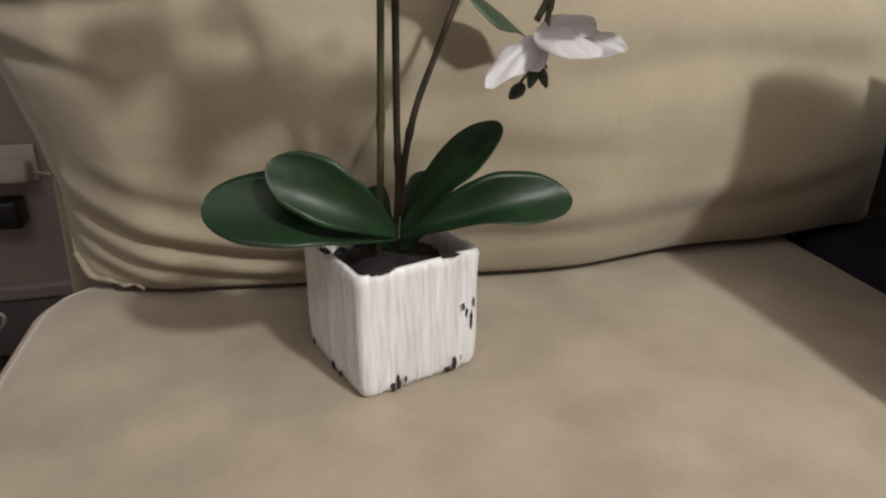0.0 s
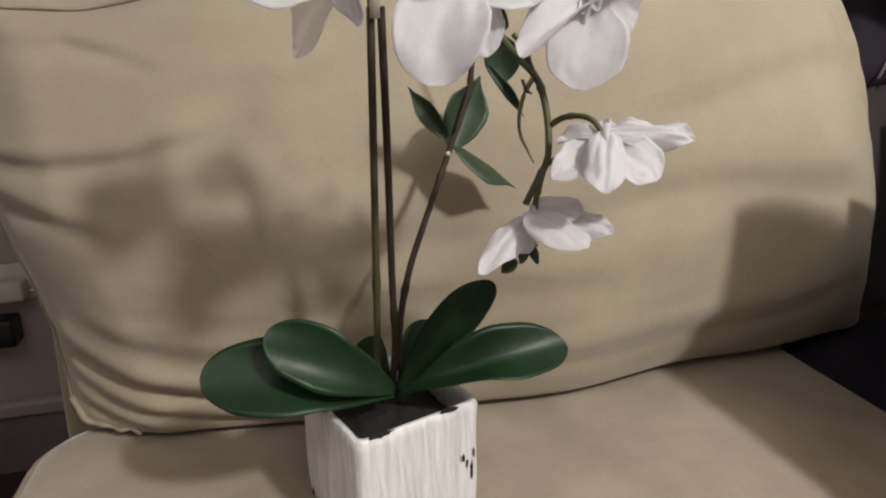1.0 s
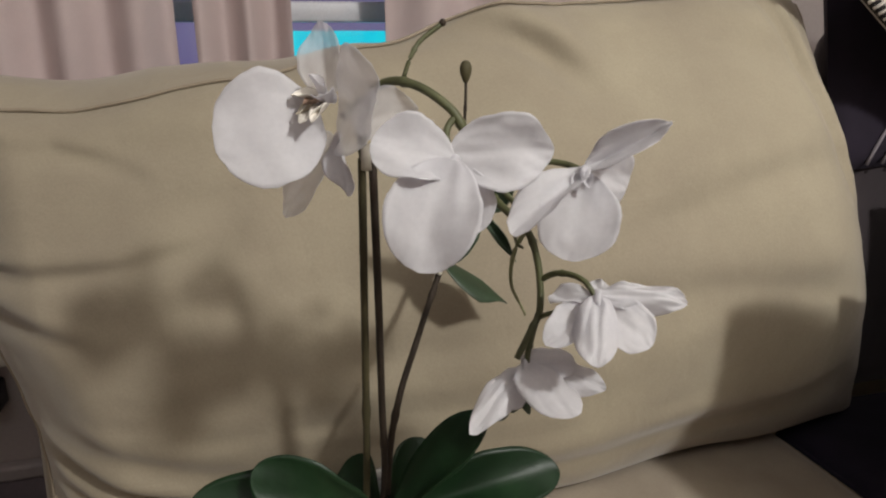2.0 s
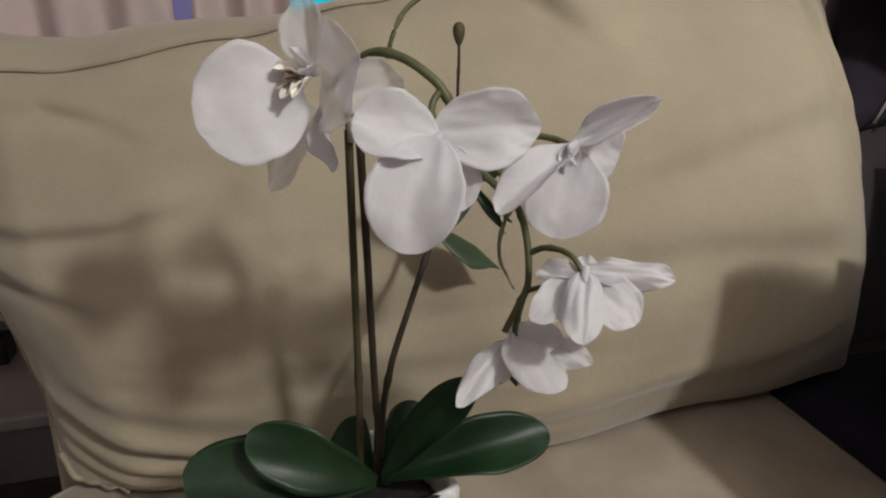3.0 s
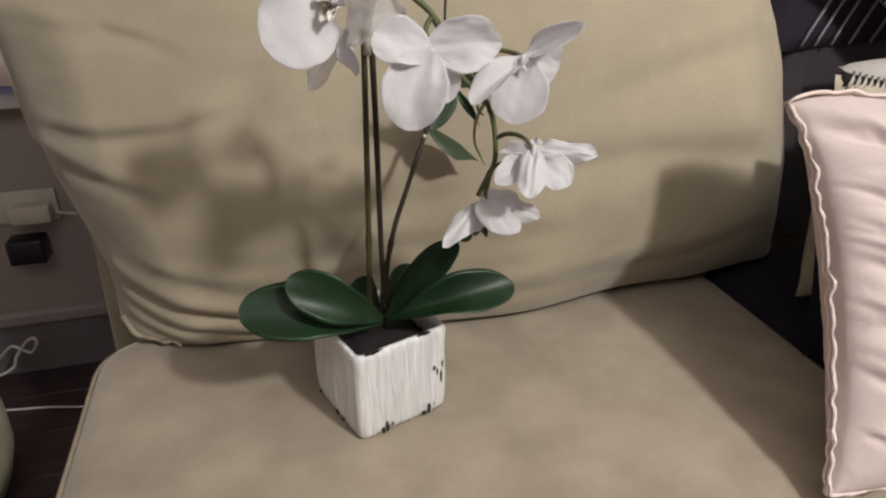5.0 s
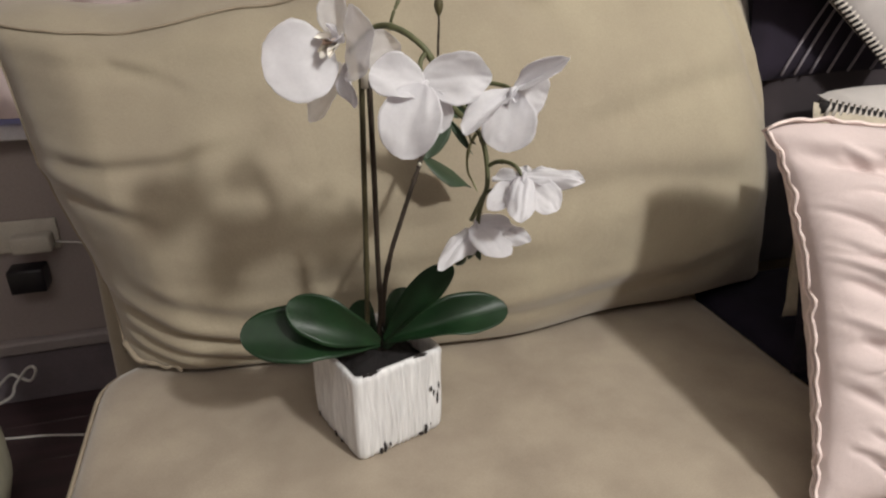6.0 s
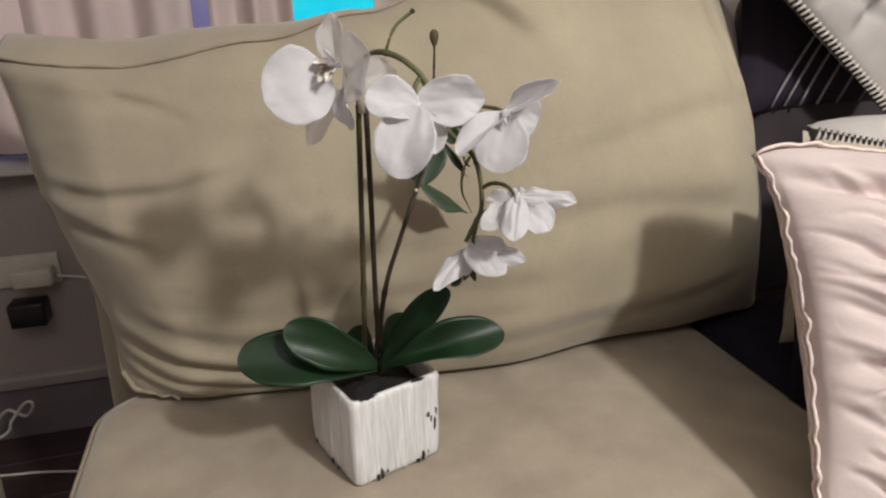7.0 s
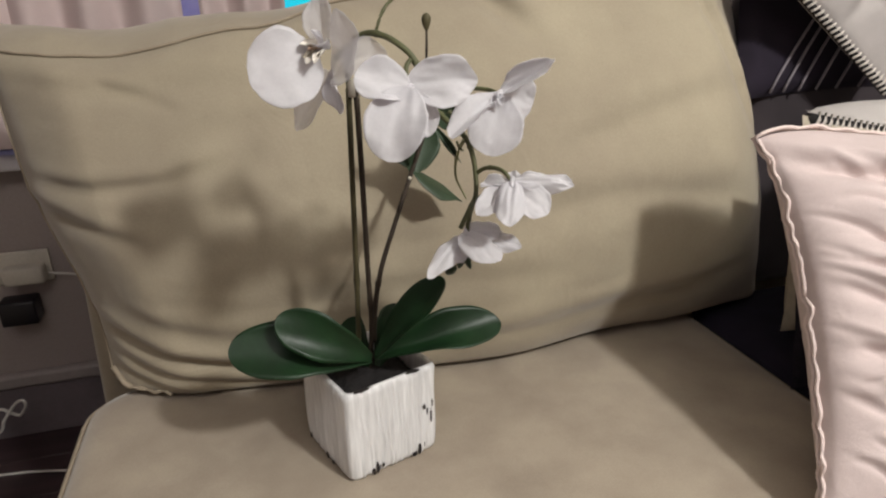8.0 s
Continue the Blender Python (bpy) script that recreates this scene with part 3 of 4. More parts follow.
def petal_mesh(base, tip, width, facing, cup, slim=0.0, ruffle=0.0038, pleat=0.0003, curl=0.0, lean=0.0, lobe=0.0, crease_depth=0.002, rows=26, cols=20, thick=0.0005):
    """A thin silk petal: a narrow claw that widens fast to a broad blade, hollowed by cup, pleated from its foot outwards, with a
    rippled rim. slim narrows its tip, curl bends the tip back, lean makes one side fuller, lobe notches the rim into lobes."""
    base, tip = Vector(base), Vector(tip)
    axis = tip - base
    length = axis.length
    a = axis.normalized()
    side = a.cross(Vector(facing)).normalized()
    n = side.cross(a).normalized()
    if n.dot(Vector(facing)) < 0:
        n = -n
    seed = base.x * 91 + tip.z * 57 + tip.x * 33
    peak = 0.56 - 0.14 * slim
    top = []
    for i in range(rows + 1):
        t = (1 - math.cos(math.pi * i / rows)) / 2
        q = (peak - t) / peak if t < peak else (t - peak) / (1 - peak)
        half = 0.20 + 0.80 * (1 - q ** 2.1) ** 0.7 if t < peak else (1 - q ** (2.4 - 0.7 * slim)) ** (0.52 + 0.25 * slim)
        half = max(width / 2 * half, 0.0012)
        for j in range(cols + 1):
            x = 2 * j / cols - 1
            xe = x * min(1, 2 * half / width)
            rim = max(abs(xe), t * t)
            edge = 1 + 0.08 * noise.noise(Vector((seed, t * 3.5, 3 if x > 0 else 0))) + 0.035 * noise.noise(Vector((seed, t * 11, 8 if x > 0 else 5)))
            edge *= 1 + lean * xe
            reach = 1 - 0.05 * xe * xe + lobe * (math.cos(xe * 5.2 + seed) - 1) * t * t + 0.02 * noise.noise(Vector((seed + xe * 4, 2, 0))) * t
            lift = cup * (xe * xe - 0.3) * math.sin(math.pi * (0.1 + 0.8 * t)) + 0.10 * length * math.sin(math.pi * t) * 0.5 - curl * t ** 3
            lift -= crease_depth * math.exp(-(xe / 0.16) ** 2) * (1 - t) ** 0.7 * min(1, t * 6)
            lift += ruffle * noise.noise(Vector((seed + xe * 1.7, t * 2.6, seed * 0.7))) * (0.15 + rim)
            lift += 0.30 * ruffle * noise.noise(Vector((seed * 1.7 + xe * 5.5, t * 7.0, 4.0))) * rim
            lift += pleat * math.sin(x * 10 + 2.5 * noise.noise(Vector((seed, x * 2, t * 2)))) * math.sin(math.pi * min(1, 0.15 + t)) * 0.8
            top.append(base + a * (length * t * reach) + side * (half * x * edge) + n * lift)
    m, k = cols + 1, len(top)
    verts = [p + n * thick / 2 for p in top] + [p - n * thick / 2 for p in top]
    faces = []
    for i in range(rows):
        for j in range(cols):
            q = i * m + j
            faces.append((q, q + 1, q + m + 1, q + m))
            faces.append((k + q, k + q + m, k + q + m + 1, k + q + 1))
    rim = list(range(m)) + [i * m + cols for i in range(1, rows + 1)] + [rows * m + j for j in range(cols - 1, -1, -1)] + [i * m for i in range(rows - 1, 0, -1)]
    for p, q in zip(rim, rim[1:] + rim[:1]):
        faces.append((p, k + p, k + q, q))
    return verts, faces


def petal(f, base, tip, width, facing, cup, mat=MAT_PETAL, **shape):
    return part("petal", petal_mesh(base, tip, width, facing, cup, **shape), mat, f, "sheer gauzy petal" if mat is MAT_SHEER else "")


flower_a = flower((0.000, 0.583, 0.934), (-0.65, -0.75, 0.2), 0.7, lip=True)
petal(flower_a, (-0.003, 0.588, 0.922), (-0.058, 0.56, 0.915), 0.0690, (-0.25, -1, 0.3), 0.009, curl=0.006)
petal(flower_a, (0.000, 0.597, 0.914), (-0.033, 0.602, 0.862), 0.0300, (-0.35, -1, 0.2), 0.010, mat=MAT_SHEER, slim=0.7, ruffle=0.005)
petal(flower_a, (0.004, 0.590, 0.916), (0.013, 0.578, 0.880), 0.0200, (-0.75, -0.7, 0.1), 0.008, slim=0.8)
petal(flower_a, (0.006, 0.588, 0.934), (0.034, 0.548, 0.936), 0.0600, (-0.90, -0.55, 0.1), 0.008, mat=MAT_SHEER, ruffle=0.005)
petal(flower_a, (-0.001, 0.592, 0.936), (-0.004, 0.604, 0.978), 0.0270, (-0.3, -1, 0.2), 0.007, mat=MAT_SHEER, slim=0.4)
petal(flower_a, (0.013, 0.597, 0.920), (0.050, 0.616, 0.926), 0.0340, (0.3, -1, 0.3), 0.008, mat=MAT_SHEER)
flower_b = flower((0.074, 0.556, 0.902), (-0.1, -0.9, 0.1), 0.6)
petal(flower_b, (0.074, 0.560, 0.904), (0.031, 0.545, 0.914), 0.0390, (-0.10, -0.85, 0.55), 0.009, curl=0.003)
petal(flower_b, (0.072, 0.564, 0.906), (0.13, 0.57, 0.908), 0.0430, (0.25, -1, 0.15), 0.009, lobe=0.03, ruffle=0.006)
petal(flower_b, (0.073, 0.548, 0.906), (0.054, 0.525, 0.851), 0.0510, (-0.1, -1, 0.25), 0.008, curl=0.003)
petal(flower_b, (0.076, 0.563, 0.900), (0.088, 0.563, 0.862), 0.0270, (0.35, -1, 0.2), 0.007)
flower_c = flower((0.148, 0.578, 0.893), (-0.3, -0.9, 0.1), 0.55)
petal(flower_c, (0.150, 0.580, 0.896), (0.105, 0.556, 0.864), 0.0270, (-0.6, -0.7, 0.6), 0.010)
petal(flower_c, (0.149, 0.582, 0.892), (0.14, 0.566, 0.844), 0.0490, (0.05, -1, 0.15), 0.008, curl=0.003)
petal(flower_c, (0.151, 0.588, 0.894), (0.180, 0.605, 0.878), 0.0400, (0.2, -1, 0.2), 0.009)
petal(flower_c, (0.150, 0.583, 0.896), (0.193, 0.568, 0.922), 0.0190, (0.25, -0.7, 0.5), 0.013, slim=0.5, ruffle=0.006, crease_depth=0.005)
flower_d = flower((0.161, 0.582, 0.814), (-0.1, -0.5, -0.8), 0.5)
petal(flower_d, (0.161, 0.585, 0.815), (0.155, 0.549, 0.785), 0.0270, (-0.1, -0.8, 0.55), -0.009, pleat=0.0009)
petal(flower_d, (0.164, 0.588, 0.808), (0.191, 0.567, 0.790), 0.0330, (0.20, -0.85, 0.45), 0.004)
petal(flower_d, (0.158, 0.588, 0.808), (0.129, 0.570, 0.789), 0.0250, (-0.3, -0.8, 0.5), 0.006, slim=0.3)
petal(flower_d, (0.160, 0.590, 0.812), (0.133, 0.600, 0.808), 0.0150, (0, -0.6, 0.9), 0.006, slim=0.3)
petal(flower_d, (0.164, 0.590, 0.814), (0.217, 0.585, 0.812), 0.0200, (0.1, -0.8, 0.6), -0.005, slim=0.2, ruffle=0.009)
petal(flower_d, (0.163, 0.592, 0.809), (0.164, 0.600, 0.821), 0.0143, (0, -1, 0.2), 0.004)
flower_e = flower((0.119, 0.600, 0.759), (-0.1, -0.8, -0.4), 0.45)
petal(flower_e, (0.117, 0.606, 0.762), (0.152, 0.598, 0.762), 0.0240, (0.0, -0.6, 0.8), -0.004)
petal(flower_e, (0.117, 0.602, 0.760), (0.146, 0.556, 0.748), 0.0330, (0.15, -0.6, 0.8), -0.007)
petal(flower_e, (0.136, 0.604, 0.756), (0.171, 0.590, 0.750), 0.0220, (0.2, -0.7, 0.7), -0.006, slim=0.5, ruffle=0.006)
petal(flower_e, (0.117, 0.608, 0.754), (0.083, 0.570, 0.727), 0.0240, (-0.2, -0.7, 0.75), -0.006, slim=0.8)
petal(flower_e, (0.119, 0.609, 0.752), (0.104, 0.588, 0.734), 0.0210, (-0.1, -0.75, 0.7), -0.005)
stalk("stem", [(-0.009, 0.697, 0.55), (-0.004, 0.69, 0.636), (0.001, 0.674, 0.72), (0.006, 0.655, 0.80), (0.011, 0.638, 0.893)], 0.0031, 0.0029, MAT_STEM_OLIVE)
stalk("stem", [(0.012, 0.64, 0.89), (0.012, 0.634, 0.911), (0.017, 0.626, 0.929), (0.025, 0.62, 0.94), (0.038, 0.612, 0.944), (0.054, 0.604, 0.94), (0.068, 0.598, 0.931), (0.076, 0.596, 0.922), (0.083, 0.6, 0.904), (0.087, 0.606, 0.884), (0.098, 0.612, 0.871), (0.11, 0.62, 0.858), (0.119, 0.624, 0.849), (0.125, 0.622, 0.837), (0.129, 0.618, 0.817), (0.129, 0.612, 0.795), (0.122, 0.606, 0.781), (0.114, 0.602, 0.765)], 0.0030, 0.0023, MAT_STEM_GREEN)
stalk("pedicel", [(0.074, 0.596, 0.924), (0.069, 0.592, 0.916), (0.07, 0.58, 0.905), (0.073, 0.566, 0.896)], 0.0022, 0.002, MAT_STEM_GREEN)
stalk("pedicel", [(0.084, 0.604, 0.899), (0.105, 0.606, 0.896), (0.133, 0.6, 0.896), (0.147, 0.59, 0.893), (0.15, 0.584, 0.886)], 0.002, 0.002, MAT_STEM_GREEN)
stalk("pedicel", [(0.105, 0.616, 0.874), (0.111, 0.618, 0.867), (0.119, 0.624, 0.85)], 0.0018, 0.0018, MAT_STEM_GREEN)
stalk("pedicel", [(0.13, 0.618, 0.815), (0.138, 0.612, 0.821), (0.147, 0.604, 0.823), (0.155, 0.596, 0.821), (0.161, 0.59, 0.813)], 0.0022, 0.0018, MAT_STEM_GREEN)
stalk("pedicel", [(0.128, 0.612, 0.793), (0.124, 0.606, 0.78), (0.121, 0.604, 0.767), (0.121, 0.604, 0.755)], 0.002, 0.002, MAT_STEM_GREEN)
stalk("pedicel", [(0.128, 0.612, 0.79), (0.134, 0.606, 0.795), (0.147, 0.598, 0.801), (0.16, 0.592, 0.805)], 0.0018, 0.0018, MAT_STEM_GREEN)
stalk("tendril", [(0.119, 0.624, 0.846), (0.113, 0.622, 0.835), (0.11, 0.62, 0.821), (0.111, 0.618, 0.809), (0.116, 0.616, 0.799), (0.12, 0.614, 0.791)], 0.0018, 0.0007, MAT_STEM_PALE)
stalk("tendril", [(0.112, 0.622, 0.845), (0.114, 0.62, 0.839), (0.118, 0.62, 0.836)], 0.0012, 0.0008, MAT_STEM_GREEN)
stalk("side_shoot", [(0.042, 0.62, 0.946), (0.046, 0.622, 0.957), (0.052, 0.626, 0.967), (0.065, 0.63, 0.977)], 0.0014, 0.0016, MAT_STEM_GREEN)
stalk("flower_stub", [(0.007, 0.598, 0.924), (0.014, 0.61, 0.931), (0.019, 0.622, 0.935)], 0.0022, 0.002, MAT_STEM_GREEN)
stalk("side_stem", [(0.012, 0.690, 0.595), (0.0165, 0.694, 0.645), (0.025, 0.705, 0.686), (0.036, 0.728, 0.717), (0.046, 0.75, 0.744), (0.057, 0.767, 0.773), (0.069, 0.778, 0.806), (0.076, 0.785, 0.83), (0.079, 0.79, 0.857)], 0.0030, 0.0025, MAT_STEM_BROWN)
leaf("small_leaf", (0.060, 0.772, 0.779), (0.118, 0.783, 0.735), 0.0370, (0.55, -0.18, 0.80), -0.006)
leaf("small_leaf", (0.059, 0.770, 0.777), (0.086, 0.790, 0.838), 0.0400, (0.3, -1, 0.1), 0.008)
leaf("small_leaf", (0.055, 0.768, 0.785), (0.022, 0.765, 0.831), 0.0173, (-0.3, -0.9, 0.3), 0.006)
leaf("small_leaf", (0.103, 0.715, 0.838), (0.100, 0.705, 0.878), 0.0300, (0.1, -1, 0.1), 0.006)
leaf("small_leaf", (0.09, 0.66, 0.852), (0.116, 0.65, 0.817), 0.0082, (0.1, -0.8, 0.4), 0.004)
leaf("small_leaf", (0.097, 0.63, 0.891), (0.09, 0.64, 0.874), 0.0195, (0.1, -1, 0.1), 0.004)
leaf("leaf", (0.01, 0.672, 0.583), (-0.137, 0.628, 0.62), 0.066, (-0.1, -0.85, 0.8), 0.012, arch=.018)
leaf("leaf", (0.011, 0.668, 0.587), (-0.084, 0.635, 0.654), 0.050, (-0.2, -0.9, 0.65), 0.01, arch=.016)
leaf("leaf", (0.016, 0.672, 0.586), (0.096, 0.676, 0.681), 0.040, (-0.85, -0.62, -0.05), 0.01, arch=.006)
leaf("leaf", (0.015, 0.68, 0.581), (0.161, 0.707, 0.61), 0.052, (0.05, -0.7, 0.8), 0.014, arch=.020, fold=.009)
leaf("leaf", (0.006, 0.69, 0.564), (-0.027, 0.735, 0.601), 0.0454, (-0.2, -1, 0.4), 0.008, arch=.006)
leaf("leaf", (0.014, 0.692, 0.562), (0.041, 0.74, 0.619), 0.0444, (0.2, -1, 0.4), 0.008, arch=.006)
stalk("stem", [(0.004, 0.694, 0.55), (0.011, 0.688, 0.62), (0.012, 0.680, 0.68), (0.016, 0.655, 0.79), (0.018, 0.638, 0.893)], 0.0030, 0.0029, MAT_STEM_BROWN)
stalk("bud_stem", [(0.079, 0.790, 0.857), (0.079, 0.791, 0.90), (0.080, 0.792, 0.924), (0.080, 0.795, 0.938)], 0.0015, 0.0012, MAT_STEM_BROWN)
for place, wide, lean_x, lean_y in (((0.104, 0.612, 0.718), 0.0050, 20, 40), ((0.114, 0.608, 0.728), 0.0038, 10, 15), ((0.121, 0.606, 0.729), 0.0034, -8, -20)):
    pod = bmesh.new()
    bmesh.ops.create_uvsphere(pod, u_segments=12, v_segments=10, radius=1)
    for v in pod.verts:
        taper = 1 - 0.35 * max(0, -v.co.z) + 0.1 * noise.noise(v.co * 2)
        v.co = Vector((v.co.x * wide * taper, v.co.y * wide * taper, v.co.z * 0.0078))
    part("pod", pod, MAT_LEAF_DARK, orchid, "small dark green pod under a flower").matrix_world = pose(*place, lean_x, lean_y, 0)
    stalk("pod_stalk", [(0.119, 0.604, 0.756), (0.118, 0.605, 0.742), (place[0] + 0.002, place[1], place[2] + 0.006)], 0.0012, 0.0010, MAT_STEM_GREEN)
bud = bmesh.new()
bmesh.ops.create_uvsphere(bud, u_segments=14, v_segments=10, radius=1)
for v in bud.verts:
    t = (v.co.z + 1) / 2
    v.co = Vector((v.co.x * 0.0060 * (0.55 + 0.6 * t), v.co.y * 0.0060 * (0.55 + 0.6 * t), v.co.z * 0.010))
part("bud", bud, MAT_STEM_OLIVE, orchid, "closed olive green bud").matrix_world = Matrix.Translation((0.080, 0.795, 0.944))
part("clip", tube([Vector((0.0140, 0.6385, 0.886)), Vector((0.0142, 0.6372, 0.893)), Vector((0.0146, 0.6360, 0.902))], 0.0044, 0.0038, 12), MAT_STEM_CLIP, orchid, "pale plastic stem clip")
bead = bmesh.new()
bmesh.ops.create_uvsphere(bead, u_segments=10, v_segments=8, radius=0.0024)
part("knot", bead, MAT_STEM_CLIP, orchid, "pale knot on the side stem").matrix_world = Matrix.Translation((0.0565, 0.7625, 0.772))
cap = bmesh.new()
bmesh.ops.create_uvsphere(cap, u_segments=10, v_segments=8, radius=0.0024)
part("wire_tip", cap, MAT_STEM_BROWN, orchid).matrix_world = Matrix.Translation((0.066, 0.630, 0.978))


# ---- loose pillows ----
def pillow_mesh(w, h, d, folds=(), n=44, seed=0.0, pinch=0.05, crest=0.0, ear=0.0):
    """A stuffed square pillow in its own frame: x across, z up from its lower edge, y through. Its corners reach out and its sides draw in."""
    verts, faces = [], []
    for s in (-1, 1):
        for j in range(n + 1):
            for i in range(n + 1):
                x, y = 2 * i / n - 1, 2 * j / n - 1
                px = w / 2 * x * (1 - pinch * (1 - y * y)) + ear * x * abs(x) ** 7 * max(0, y) ** 7
                pz = h / 2 * y * (1 - pinch * (1 - x * x)) + crest * (1 - x ** 10) * max(0, y) ** 3
                puff = d / 2 * ((1 - x * x) * (1 - y * y)) ** 0.42
                puff *= 1 + 0.12 * noise.noise(Vector((x * 2 + seed, y * 2, s)))
                for f in folds:
                    puff += crease(x, y, *f) * (1 - max(abs(x), abs(y)) ** 6)
                verts.append(Vector((px, s * puff, h / 2 + pz)))
    m = (n + 1) ** 2
    for s in (0, 1):
        for j in range(n):
            for i in range(n):
                a = s * m + j * (n + 1) + i
                q = (a, a + 1, a + n + 2, a + n + 1)
                faces.append(q if s == 0 else q[::-1])
    return verts, faces


def pillow_edge(w, h, pinch=0.05, wob=0.0, n=40, crest=0.0, ear=0.0):
    ring = []
    for q in range(4):
        for k in range(n):
            t = 2 * k / n - 1
            x, y = ((t, -1), (1, t), (-t, 1), (-1, -t))[q]
            r = 0.3 * wob * noise.noise(Vector((q * 7 + k * 0.22, 1.5, 0)))
            ring.append(Vector((w / 2 * x * (1 - pinch * (1 - y * y)) + ear * x * abs(x) ** 7 * max(0, y) ** 7 + r, wob * noise.noise(Vector((q * 3 + k * 0.3, 8, 0))), h / 2 + h / 2 * y * (1 - pinch * (1 - x * x)) + r + crest * (1 - x ** 10) * max(0, y) ** 3)))
    return ring


PINK_FOLDS = ((-0.98, 0.84, -0.2, 0.74, 0.05, 0.018, -0.05), (-0.85, 0.50, -0.2, 0.05, 0.05, 0.012, 0.04), (-0.90, 0.15, 0.1, -0.35, 0.05, 0.013, 0.05), (-0.92, -0.18, 0.3, -0.55, 0.055, 0.013, 0.04),
              (-0.9, -0.42, 0.2, -0.85, 0.05, 0.011, 0.04), (-0.2, 0.55, 0.7, 0.40, 0.06, 0.010, -0.03))
fold_rng = random.Random(5)
for k in range(44):
    x0, y0 = fold_rng.uniform(-0.99, -0.55), -0.85 + 1.75 * k / 43 + fold_rng.uniform(-0.03, 0.03)
    length, drop = fold_rng.uniform(0.18, 0.75), fold_rng.uniform(0.25, 0.85)
    PINK_FOLDS += ((x0, y0, x0 + length, y0 - drop * length, fold_rng.uniform(0.013, 0.026), fold_rng.uniform(0.003, 0.0075), fold_rng.uniform(-0.03, 0.05)),)
PINK = pose(0.690, 0.562, SEAT_Z + 0.006, -33, 3.5, 8)
pink = thing("throw_pillow", "crumpled blush pink cotton pillow with pale piping, standing on the seat", "pillow", PINK)
part("body", pillow_mesh(0.44, 0.408, 0.15, PINK_FOLDS, 150, 2.0, 0.085, 0.020, 0.014), MAT_PINK, pink)
for y in (-0.0035, 0.0035):
    part("piping", tube([p + Vector((0, y, 0)) for p in pillow_edge(0.442, 0.410, 0.085, wob=0.009, n=80, crest=0.022, ear=0.014)], 0.0021, 0.0021, 8, True), MAT_PINK_PIPE, pink, "pale pink piping")


NAVY = pose(0.803, 1.217, 0.790, -12, 0, 17)
navy = thing("throw_pillow", "navy cotton pillow with thin off-white stripes, propped on other pillows", "pillow", NAVY)
part("body", pillow_mesh(0.46, 0.42, 0.10, (), 30, 5.0), MAT_NAVY, navy)
for k in range(6):
    x = -0.173 + 0.0205 * k + 0.0031 * k * k
    line = []
    for j in range(18):
        t = j / 17
        z = 0.010 + 0.38 * t
        xx, yy = (x + 0.012 * (1 - t) ** 3 - 0.012 + 0.33 * t ** 1.30 + 0.0015 * math.sin(9 * t + k)) / 0.23, z / 0.21 - 1
        line.append(Vector((xx * 0.23, -0.05 * max(0.0, (1 - xx * xx) * (1 - yy * yy)) ** 0.42 * 1.04 - 0.0025, z)))
    part("stripe", tube(line, 0.0024, 0.0020, 6), MAT_STRIPE, navy, "thin off-white woven stripe")

grey = thing("throw_pillow", "pale grey linen pillow with a black and cream whip-stitched edge", "pillow", pose(0.652, 1.078, 0.930, -14, 37, 17))
part("body", pillow_mesh(0.44, 0.42, 0.09, ((-0.55, -0.75, 0.0, 0.5, 0.045, 0.016, 0.05), (-0.15, -0.85, 0.35, 0.4, 0.05, 0.018, 0.04), (0.25, -0.85, 0.55, 0.4, 0.07, 0.014, 0.03), (-0.8, -0.5, -0.3, 0.3, 0.04, 0.010, -0.03), (-0.6, -0.9, 0.5, -0.6, 0.05, 0.008, 0.02)), 70, 8.0, 0.02), MAT_LINEN, grey)
part("edge_band", tube([Vector((-0.215 + 0.43 * k / 30, -0.002, 0.004 + 0.02 * (1 - (k / 15 - 1) ** 2) * 0.21)) for k in range(31)], 0.0075, 0.0075, 8), MAT_THREAD_DARK, grey, "black yarn edge band")
for k in range(40):
    t = (k + 0.5) / 20 - 1
    p = Vector((0.215 * t, -0.003, 0.004 + 0.0042 * (1 - t * t)))
    part("stitch", tube([p + Vector((-0.003, -0.002, -0.010)), p + Vector((0.000, -0.0085, -0.002)), p + Vector((0.004, -0.007, 0.012))], 0.0021, 0.0021, 6), MAT_THREAD_LIGHT, grey)

knit = thing("throw_pillow", "black knitted pillow in the shade of the pink one", "pillow", pose(0.792, 0.872, SEAT_Z - 0.002, -14, 0, 17))
part("body", pillow_mesh(0.46, 0.31, 0.07, (), 30, 11.0), MAT_KNIT, knit)
oat = thing("throw_pillow", "oatmeal woven pillow with dark whip-stitched edge", "pillow", pose(0.786, 0.934, 0.470, -14, 9, 17))
part("body", pillow_mesh(0.44, 0.31, 0.11, (), 30, 14.0), MAT_OATMEAL, oat)
part("edge_band", tube([Vector((-0.21 + 0.42 * k / 30, -0.002, 0.304 - 0.009 * (1 - (k / 15 - 1) ** 2))) for k in range(31)], 0.011, 0.011, 8), MAT_THREAD_DARK, oat, "black yarn edge band")
for k in range(38):
    t = (k + 0.5) / 19 - 1
    p = Vector((0.21 * t, -0.003, 0.304 - 0.009 * (1 - t * t)))
    part("stitch", tube([p + Vector((-0.004, -0.009, -0.013)), p + Vector((0.000, -0.0120, 0.000)), p + Vector((0.004, -0.008, 0.011))], 0.0024, 0.0024, 6), MAT_THREAD_LIGHT, oat)


